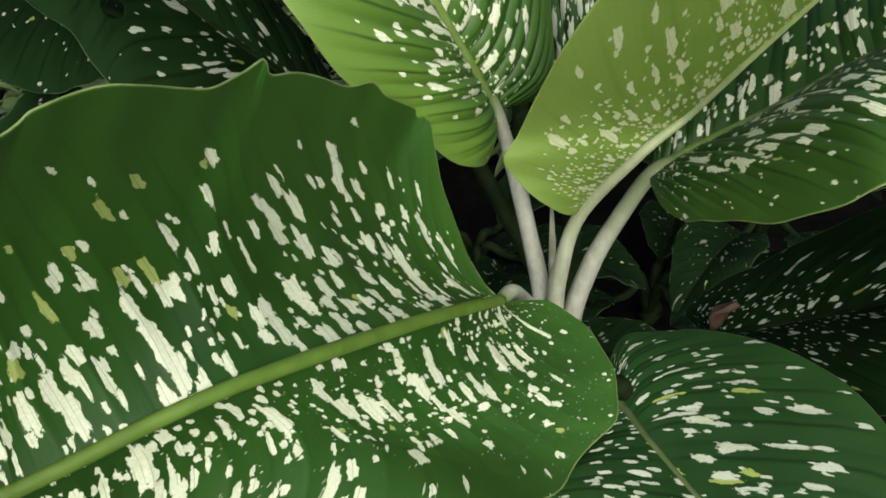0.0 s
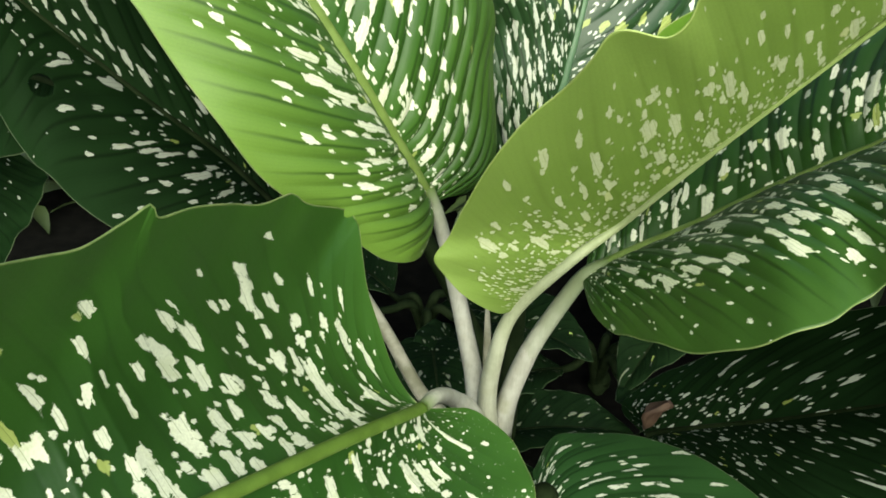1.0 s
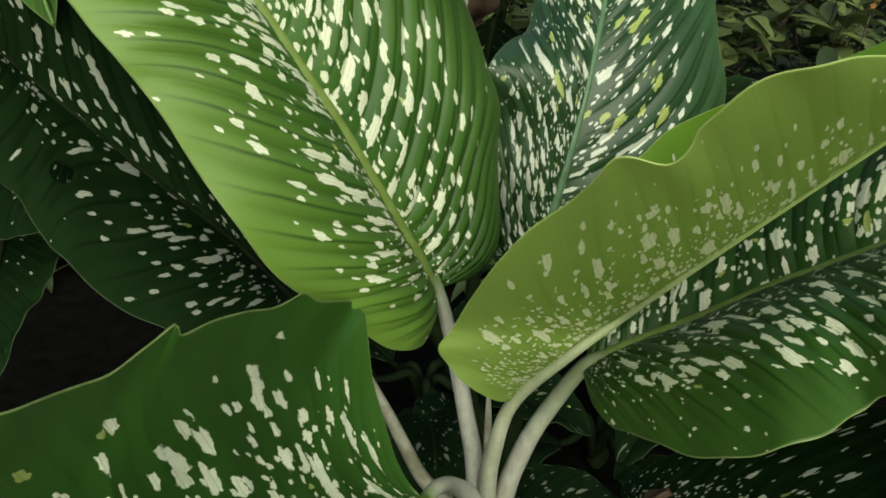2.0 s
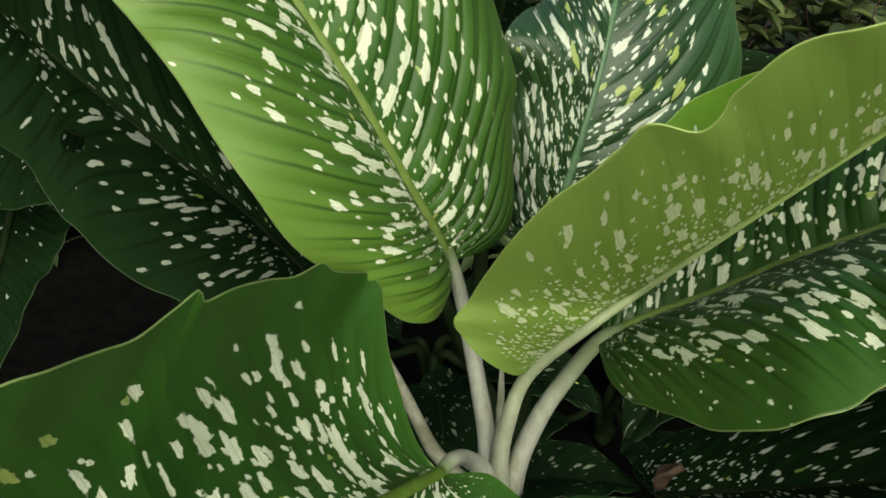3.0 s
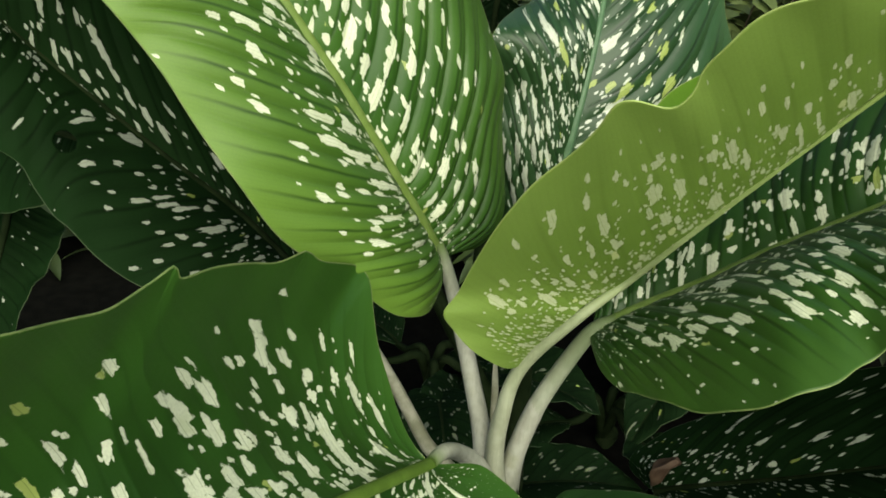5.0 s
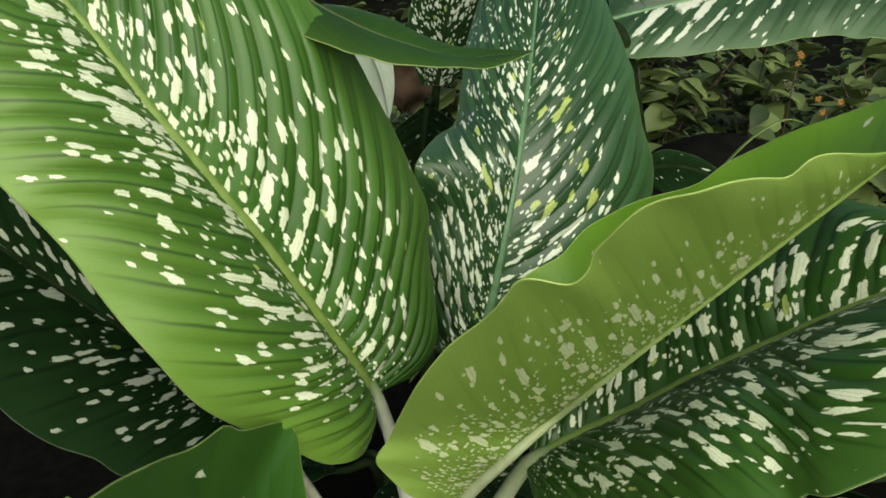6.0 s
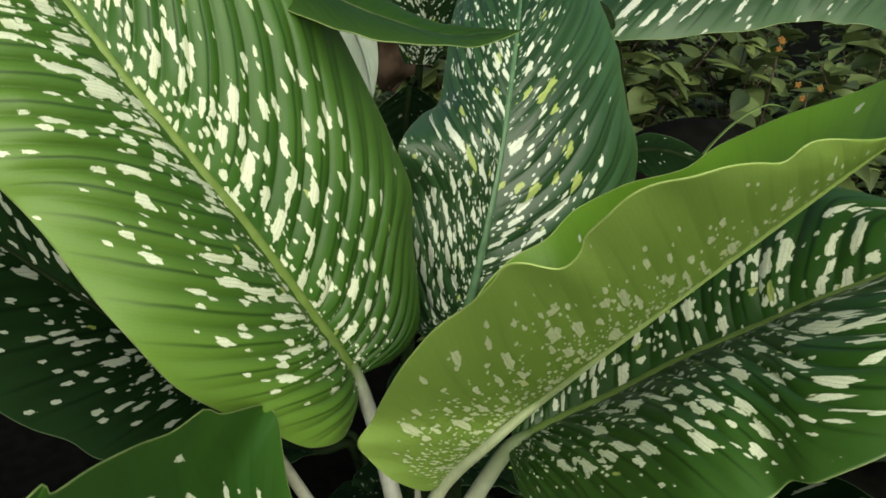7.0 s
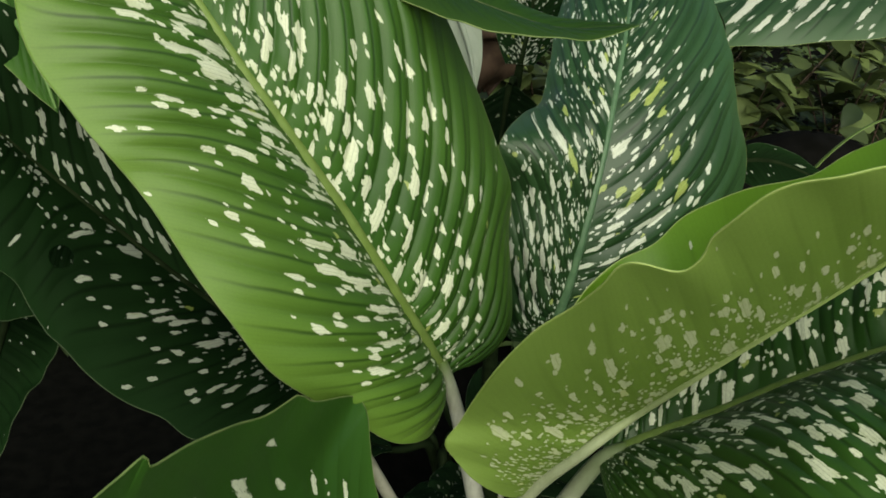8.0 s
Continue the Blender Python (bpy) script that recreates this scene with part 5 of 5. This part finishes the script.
petiole([LEAF_D["rib"][1], LEAF_D["rib"][0], (0.131, 0.467, 0.401), (0.116, 0.468, 0.362), (0.105, 0.466, 0.318), (0.099, 0.46, 0.266)], (0.004, 0.0056, 0.0065, 0.0072, 0.0079, 0.0107), leaf_d, green=0.80)
for body, radii, owner in (([(0.052, 0.499, 0.430), (0.060, 0.492, 0.404), (0.068, 0.482, 0.373), (0.077, 0.472, 0.336), (0.088, 0.453, 0.273)], (0.0052, 0.0064, 0.0067, 0.0074, 0.0108), leaf_b),
                                  ([(0.121, 0.4678, 0.376), (0.119, 0.4679, 0.370), (0.116, 0.468, 0.362), (0.105, 0.466, 0.318), (0.099, 0.46, 0.266)], (0.0054, 0.0066, 0.0073, 0.0080, 0.0108), leaf_d)):
    part("sheath", tube("sheath", spline(body, np.linspace(0, 1, 40)), radii, 16), M_PETIOLE, owner, "pale sheath clasping the leaf stalk")
part("bract", tube("bract", spline([(0.084, 0.492, 0.40), (0.086, 0.486, 0.37), (0.088, 0.476, 0.33), (0.090, 0.462, 0.28)], np.linspace(0, 1, 24)), (0.0012, 0.0028, 0.004, 0.005), 10, 0.5), M_STALK, main, "thin dried sheath between the stalks")
part("old_stalk", tube("old_stalk", spline([(-0.042, 0.506, 0.450), (-0.014, 0.492, 0.404), (0.008, 0.481, 0.37), (0.022, 0.473, 0.346), (0.037, 0.465, 0.322), (0.06, 0.457, 0.3), (0.082, 0.452, 0.271)], np.linspace(0, 1, 40)), (0.0032, 0.0045, 0.005, 0.0054, 0.0064, 0.009), 14), M_STALK, main, "browning old leaf stalk")

# ---- neighbouring plants ----
rear = plant("dumb_cane", (0.15, 0.70, 0.0), "dumb cane with bluish upright leaf behind")
leaf_e = leaf("leaf", LEAF_E, (M_BLUE, M_RIB_BLUE, M_RIM), rear, "upright bluish green leaf densely flecked with cream", 11, (300, 110),
              (0.10, 0.10), 14, 0.0040, (0.32, 0.30), 0.52, dens_e, 0.0015, 4.0, (0.0050, 0.0014), named=(FLECKS_E_LEFT, FLECKS_E_RIGHT))
petiole([LEAF_E["rib"][0], (0.135, 0.66, 0.38), (0.14, 0.68, 0.25), (0.15, 0.70, -0.02)], (0.006, 0.009, 0.011, 0.014), leaf_e, M_STEM)
side = plant("dumb_cane", (-0.05, 0.62, 0.0), "dumb cane with blackish green leaf")
leaf_f = leaf("leaf", LEAF_F, (M_LEAF_SHADED, M_STEM, M_RIM_SHADED), side, "dark green shaded leaf with cream flecks and a round hole", 13, (340, 140),
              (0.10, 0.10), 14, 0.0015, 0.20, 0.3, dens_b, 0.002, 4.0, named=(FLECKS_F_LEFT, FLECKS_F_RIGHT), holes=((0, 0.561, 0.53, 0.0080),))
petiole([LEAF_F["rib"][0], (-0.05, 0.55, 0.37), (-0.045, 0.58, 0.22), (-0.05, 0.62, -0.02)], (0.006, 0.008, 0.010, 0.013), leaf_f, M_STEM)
low = plant("dumb_cane", (0.20, 0.48, 0.0), "low dumb cane with dark spreading leaves")
leaf_g = leaf("leaf", LEAF_G, (M_STREAK_HALF_SHADED, M_RIB_SHADED, M_RIM_SHADED), low, "low dark green leaf with cream streaks", 15, (320, 150),
              (0.08, 0.08), 12, 0.0012, (0.33, -0.20), 0.45, None, 0.0015, 3.0, named=(FLECKS_G_LEFT, FLECKS_G_RIGHT))
petiole([LEAF_G["rib"][0], (0.12, 0.36, 0.33), (0.16, 0.42, 0.2), (0.20, 0.47, -0.02)], (0.005, 0.008, 0.010, 0.012), leaf_g, M_STEM)
leaf_h = leaf("leaf", LEAF_H, (M_STREAK_SHADED, M_STEM, M_RIM_SHADED), low, "low dark green leaf with fine cream streaks", 17, (180, 90),
              (0.08, 0.08), 14, 0.0012, 0.42, 0.28, None, 0.002, 3.0)
petiole([LEAF_H["rib"][0], (0.22, 0.485, 0.24), (0.21, 0.49, 0.15), (0.20, 0.48, -0.02)], (0.005, 0.008, 0.010, 0.012), leaf_h, M_STEM)

left = plant("dumb_cane", (-0.18, 0.72, 0.0), "dumb cane in deep shade with dark leaves")
leaf_l = leaf("leaf", LEAF_L, (M_LEAF_SHADED, M_STEM, M_RIM_SHADED), left, "dark shaded leaf hanging low", 19, (120, 50), (0.08, 0.08), 12, 0.0012, 0.2, 0.08, None, 0.003, 3.0)
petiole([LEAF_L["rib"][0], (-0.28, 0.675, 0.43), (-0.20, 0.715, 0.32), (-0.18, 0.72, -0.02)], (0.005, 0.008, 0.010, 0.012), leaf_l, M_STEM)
leaf_m = leaf("leaf", LEAF_M, (M_LEAF_SHADED, M_STEM, M_RIM_SHADED), left, "dark shaded leaf with few cream flecks", 20, (160, 70), (0.08, 0.08), 12, 0.0012, 0.2, 0.12, None, 0.003, 3.0)
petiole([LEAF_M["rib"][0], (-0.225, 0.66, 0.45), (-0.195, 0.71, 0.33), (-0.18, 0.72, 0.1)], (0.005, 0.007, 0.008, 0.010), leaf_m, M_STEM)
leaf_k = leaf("leaf", LEAF_K, (M_TIP, M_RIB_DARK, M_RIM), left, "plain green leaf tip bending down", 21, (120, 50), (0.08, 0.08), 12, 0.0010, 0.2, 0, None, 0.001, 3.0)
petiole([LEAF_K["rib"][0], (-0.40, 0.73, 0.70), (-0.30, 0.75, 0.42), (-0.18, 0.72, 0.1)], (0.004, 0.006, 0.008, 0.010), leaf_k, M_STEM)
leaf_i = leaf("leaf", LEAF_I, (M_TIP_SHADY, M_RIB_SHADED, M_RIM), rear, "plain green leaf with a pointed drooping tip", 23, (160, 50), (0.05, 0.05), 12, 0.0008, 0.2, 0, None, 0.0008, 3.0, rib_r=(0.0022, 0.0006))
petiole([LEAF_I["rib"][0], (-0.11, 0.72, 0.70), (0.0, 0.72, 0.4), (0.14, 0.70, 0.12)], (0.004, 0.006, 0.008, 0.010), leaf_i, M_STEM)
back = plant("dumb_cane", (0.55, 1.18, 0.0), "dumb cane with grey-green leaf at the back of the bed")
leaf_j = leaf("leaf", LEAF_J, (M_GREY, M_RIB_BLUE, M_RIM), back, "grey-green leaf with large cream patches", 25, (280, 110), (0.06, 0.04), 14, 0.002, -0.10, 0.13, None, 0.004, 3.0, named=([], FLECKS_J_RIGHT))
petiole([LEAF_J["rib"][0], (0.40, 1.12, 0.62), (0.48, 1.16, 0.35), (0.55, 1.18, -0.02)], (0.006, 0.009, 0.011, 0.014), leaf_j, M_STEM)

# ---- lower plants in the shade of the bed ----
# those at x -0.42 and -0.76 are unseen, added to shade the soil
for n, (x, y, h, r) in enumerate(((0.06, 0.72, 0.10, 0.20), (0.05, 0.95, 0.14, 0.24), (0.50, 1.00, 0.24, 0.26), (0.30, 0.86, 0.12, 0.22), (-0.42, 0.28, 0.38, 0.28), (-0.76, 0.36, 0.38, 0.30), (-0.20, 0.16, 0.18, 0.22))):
    low_plant((x, y, -0.02), 40 + n, 5, r, h * 0.6, M_LEAF_SHADED_LOW, "low dumb cane with dark shaded leaves")

# ---- background ----
def bank(rng):
    x, y = rng.gauss(0.6, 1.5), max(1.25, rng.gauss(2.1, 0.7)) + rng.uniform(0, 0.3)
    a = rng.uniform(0, 6.283)
    return (x, y, max(0.0, (y - 1.6) * 0.09) + rng.uniform(0.0, 0.22) * (0.6 + 0.4 * math.sin(x * 4.1) * math.sin(y * 3.3))), (math.cos(a), math.sin(a), rng.uniform(-0.1, 0.9))


tagged(scatter("ground_cover", 7000, bank, (0.04, 0.10), 5, M_FOLIAGE), "dense low ground cover with small olive leaves", "ground cover", "", "stuff")


def round_bed(rng):
    a, r = rng.uniform(0, 6.283), rng.uniform(0.9, 4.4)
    b = rng.uniform(0, 6.283)
    x, y = r * math.cos(a), 0.6 + r * math.sin(a)
    return (x, y, max(0.0, (y - 1.6) * 0.09) + rng.uniform(0.0, 0.10)), (math.cos(b), math.sin(b), rng.uniform(-0.1, 0.7))


tagged(scatter("undergrowth", 6000, round_bed, (0.05, 0.13), 15, M_FOLIAGE), "sparse low undergrowth on dark soil", "undergrowth", "", "stuff")


def shrub(at, height, seed, label, count=9, size=(0.07, 0.14)):
    """Thin twigs from one foot, with broad loose leaves."""
    rng = random.Random(seed)
    thing = tagged(new("shrub"), label, "shrub", "shrubs behind the bed")
    thing.location = at
    foot = Vector(at)
    spots = []
    for i in range(count):
        a = rng.uniform(0, 6.283)
        lean = Vector((math.cos(a), math.sin(a), 0)) * rng.uniform(0.05, 0.22)
        top = foot + lean + Vector((0, 0, height * rng.uniform(0.6, 1.0)))
        mid = foot + lean * 0.3 + Vector((rng.uniform(-0.02, 0.02), 0, height * 0.45))
        path = spline([tuple(foot), tuple(mid), tuple(top)], np.linspace(0, 1, 9))
        part("twig", tube("twig", path, (0.004, 0.0025, 0.0012), 6), M_TWIG, thing)
        for p in path[3:]:
            for _ in range(2):
                spots.append(tuple(p))

    def place(r):
        a = r.uniform(0, 6.283)
        return spots[r.randrange(len(spots))], (math.cos(a), math.sin(a), r.uniform(-0.3, 0.7))
    leaves = scatter("foliage", len(spots), place, size, seed + 1, M_BROAD, 0.5, 0.35)
    leaves.parent = thing
    leaves.matrix_parent_inverse = Matrix.Translation(-foot)
    return thing


for n, (x, y, h) in enumerate(((0.50, 1.62, 0.34), (0.68, 1.78, 0.42), (0.92, 1.66, 0.40), (1.16, 1.74, 0.44), (0.80, 2.05, 0.52), (1.10, 2.10, 0.55), (1.42, 1.95, 0.55), (0.52, 2.05, 0.50),
                               (1.65, 2.30, 0.60), (1.30, 2.50, 0.65), (0.90, 2.50, 0.60), (0.30, 2.30, 0.55), (-0.10, 1.90, 0.45), (1.85, 1.80, 0.50), (-0.45, 2.2, 0.55), (0.1, 1.62, 0.36))):
    shrub((x, y, max(0.0, (y - 1.6) * 0.083) - 0.03), h, 200 + n, "loose shrub with broad olive leaves on thin twigs")


# made-up mound, put where the gap between the shrubs is black with shade
def mound():
    u, v = np.meshgrid(np.linspace(0, 2 * np.pi, 40, endpoint=False), np.linspace(0.02, 1, 16))
    r = np.sin(v * np.pi / 2)
    bump = 1 + 0.06 * np.sin(3 * u + 1) + 0.04 * np.sin(7 * u + 5 * v)
    pts = np.stack([0.24 * r * bump * np.cos(u), 0.13 * r * bump * np.sin(u), 0.44 * np.cos(v * np.pi / 2) ** 0.6 - 0.02], -1)
    ob = part("mound", grid_mesh("mound", pts, True), M_MOUND_SHADE)
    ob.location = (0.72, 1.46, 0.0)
    return tagged(ob, "dark mound of earth in the shade of the shrubs", "mound")


mound()


def flower(name, at, foot, seed):
    """Small orange blossoms of five petals on a thin stem."""
    rng = random.Random(seed)
    thing = tagged(new("flower"), "small orange flower on a thin dark stem", "flower", "orange flowers among the shrubs")
    thing.location = foot
    stem_path = spline([foot, tuple((Vector(foot) * 0.5 + Vector(at) * 0.5) + Vector((0.015, 0, 0))), at], np.linspace(0, 1, 14))
    part("stem", tube("stem", stem_path, (0.003, 0.0018), 6), M_TWIG, thing)
    for b in range(3):
        c = Vector(at) + Vector((rng.uniform(-0.025, 0.025), rng.uniform(-0.02, 0.02), rng.uniform(-0.02, 0.015)))
        verts, faces = [tuple(c)], []
        for i in range(5):
            a = i * 1.2566 + rng.uniform(-0.2, 0.2)
            d, w = Vector((math.cos(a), -0.5, math.sin(a))), Vector((-math.sin(a), 0, math.cos(a)))
            k = len(verts)
            verts += [tuple(c + d * 0.004 - w * 0.003), tuple(c + d * 0.008 - w * 0.002 + Vector((0, 0.003, 0))), tuple(c + d * 0.009 + w * 0.002 + Vector((0, 0.004, 0))), tuple(c + d * 0.004 + w * 0.003)]
            faces += [(0, k, k + 3), (k, k + 1, k + 2, k + 3)]
        me = bpy.data.meshes.new("blossom")
        me.from_pydata(verts, [], faces)
        part("blossom", me, M_ORANGE, thing)


flower("flower", (1.09, 1.90, 0.50), (1.07, 1.95, 0.0), 61)
flower("flower", (1.10, 1.75, 0.41), (1.12, 1.80, 0.0), 62)


def grass_tuft(foot, blades, label):
    thing = tagged(new("grass_tuft"), label, "grass")
    thing.location = foot
    for tip, lift in blades:
        f, t = Vector(foot), Vector(tip)
        path = spline([tuple(f), tuple(f.lerp(t, 0.35) + Vector((0, 0, lift))), tuple(f.lerp(t, 0.7) + Vector((0, 0, lift * 0.9))), tuple(t)], np.linspace(0, 1, 24))
        part("blade", tube("blade", path, (0.003, 0.0045, 0.0035, 0.0005), 6, 0.2), M_GRASS, thing)


grass_tuft((0.42, 0.98, 0.30), (((0.74, 0.93, 0.565), 0.10), ((0.72, 0.95, 0.56), 0.07), ((0.70, 1.0, 0.53), 0.05), ((0.62, 0.96, 0.55), 0.10), ((0.60, 0.9, 0.52), 0.06)), "tuft of thin arching green grass blades")


# ring added to block light from the horizon, kept low towards the sun
def hedge_place(rng):
    a = rng.uniform(0, 6.283)
    r = rng.uniform(4.6, 5.4)
    b = rng.uniform(0, 6.283)
    high = 2.6 if math.sin(a) > -0.2 or math.cos(a) < -0.75 else 0.7
    return (r * math.cos(a), 0.6 + r * math.sin(a), rng.uniform(0.0, high)), (math.cos(b), math.sin(b), rng.uniform(-0.4, 0.8))


tagged(scatter("hedge", 9000, hedge_place, (0.18, 0.34), 6, M_HEDGE, 0.5), "dark green hedge round the garden", "hedge", "", "stuff")


# ---- small things behind the leaves ----
pale_cage = {"rib": [(0.026, 0.731, 0.704), (0.036, 0.722, 0.69), (0.048, 0.712, 0.66), (0.054, 0.703, 0.628)],
             "left": [(0.010, 0.731, 0.697), (0.021, 0.722, 0.676), (0.039, 0.712, 0.648), (0.054, 0.703, 0.628)],
             "right": [(0.043, 0.731, 0.711), (0.052, 0.722, 0.70), (0.058, 0.712, 0.66), (0.054, 0.703, 0.628)]}
leaf("leaf", pale_cage, (M_PALE, M_PALE, M_PALE), rear, "pale underside of a leaf tip hanging down", 31, (60, 24), (0.05, 0.05), 6, 0.0003, 0.2, 0, None, 0.0005, 2.0)
speck_cage = {"rib": [(0.118, 1.00, 0.60), (0.125, 1.017, 0.635), (0.132, 1.034, 0.68), (0.145, 1.055, 0.74), (0.16, 1.08, 0.80)],
              "left": [(0.10, 1.00, 0.60), (0.085, 1.01, 0.64), (0.085, 1.03, 0.69), (0.11, 1.05, 0.74), (0.16, 1.08, 0.80)],
              "right": [(0.135, 1.00, 0.60), (0.16, 1.02, 0.63), (0.175, 1.04, 0.68), (0.18, 1.06, 0.74), (0.16, 1.08, 0.80)]}
far = plant("dumb_cane", (0.12, 1.02, 0.0), "dumb cane with densely speckled leaves further back")
speck = leaf("leaf", speck_cage, (M_LEAF_SHADED, M_STEM, M_RIM_SHADED), far, "narrow leaf thick with fine cream specks", 33, (120, 50), (0.06, 0.06), 12, 0.001, 0.2, 1.0, None, 0.001, 3.0)
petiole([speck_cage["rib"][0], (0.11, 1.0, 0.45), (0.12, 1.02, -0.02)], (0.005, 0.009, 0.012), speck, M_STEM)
# made-up dark leaf that fills the gap where there is only shade
gap_shade_cage = {"rib": [(0.104, 0.955, 0.584), (0.101, 0.953, 0.556), (0.098, 0.947, 0.515), (0.094, 0.939, 0.465), (0.090, 0.930, 0.400)],
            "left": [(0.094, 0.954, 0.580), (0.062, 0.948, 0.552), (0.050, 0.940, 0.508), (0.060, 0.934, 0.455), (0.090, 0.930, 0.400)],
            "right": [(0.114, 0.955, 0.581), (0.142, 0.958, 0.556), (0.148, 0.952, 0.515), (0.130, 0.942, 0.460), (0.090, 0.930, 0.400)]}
gap_shade = leaf("leaf", gap_shade_cage, (M_LEAF_SHADED_LOW, M_STEM, M_RIM_SHADED), far, "dark leaf hanging in the shade", 34, (80, 36), (0.06, 0.06), 10, 0.001, 0.2, 0.06, None, 0.001, 3.0)
petiole([gap_shade_cage["rib"][0], (0.112, 0.985, 0.575), (0.116, 1.005, 0.45), (0.12, 1.02, 0.2)], (0.003, 0.005, 0.007, 0.009), gap_shade, M_STEM)
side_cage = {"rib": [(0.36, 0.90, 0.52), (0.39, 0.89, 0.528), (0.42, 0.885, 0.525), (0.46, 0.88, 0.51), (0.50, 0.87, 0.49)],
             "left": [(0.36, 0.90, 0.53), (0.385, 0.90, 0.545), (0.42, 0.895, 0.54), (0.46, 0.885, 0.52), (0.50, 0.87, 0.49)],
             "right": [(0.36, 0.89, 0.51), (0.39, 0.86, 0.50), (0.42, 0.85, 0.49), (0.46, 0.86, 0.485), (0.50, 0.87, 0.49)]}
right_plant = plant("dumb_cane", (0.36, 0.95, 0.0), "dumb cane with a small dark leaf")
small = leaf("leaf", side_cage, (M_LEAF_SHADED, M_STEM, M_RIM_SHADED), right_plant, "small dark leaf with a reddish rim", 35, (80, 36), (0.06, 0.06), 10, 0.001, 0.2, 0.06, None, 0.001, 3.0)
petiole([side_cage["rib"][0], (0.35, 0.92, 0.4), (0.36, 0.95, -0.02)], (0.004, 0.007, 0.010), small, M_STEM)


def dry_leaf(name, at, size, seed, label):
    """A curled dry leaf: a rolled, crumpled sheet."""
    rng = random.Random(seed)
    u, v = np.meshgrid(np.linspace(-1, 1, 26), np.linspace(0, 1, 30))
    w = np.sin(np.pi * np.clip(v, 0.03, 0.97)) ** 0.7 * 0.45
    a = u * 1.5
    x = np.sin(a) * w
    y = v * 1.3 - 0.6
    z = (1 - np.cos(a)) * w * 0.9 + 0.06 * np.sin(v * 9 + u * 3 + rng.uniform(0, 6)) + 0.04 * np.sin(u * 11 + v * 4)
    ob = part(name, grid_mesh(name, np.stack([x, y, z], -1) * size), M_DRY)
    ob.modifiers.new("thickness", "SOLIDIFY").thickness = 0.0008
    ob.location = at
    ob.rotation_euler = (rng.uniform(0.5, 1.1), rng.uniform(-0.4, 0.4), rng.uniform(0, 6))
    return tagged(ob, label, "dry leaf")


dry_leaf("dry_leaf", (0.12, 1.26, 0.55), 0.13, 3, "curled brown dry leaf hanging among the stems")
dry_leaf("dry_leaf", (0.222, 0.454, 0.314), 0.024, 8, "small crumpled brown dry leaf on a dark leaf")
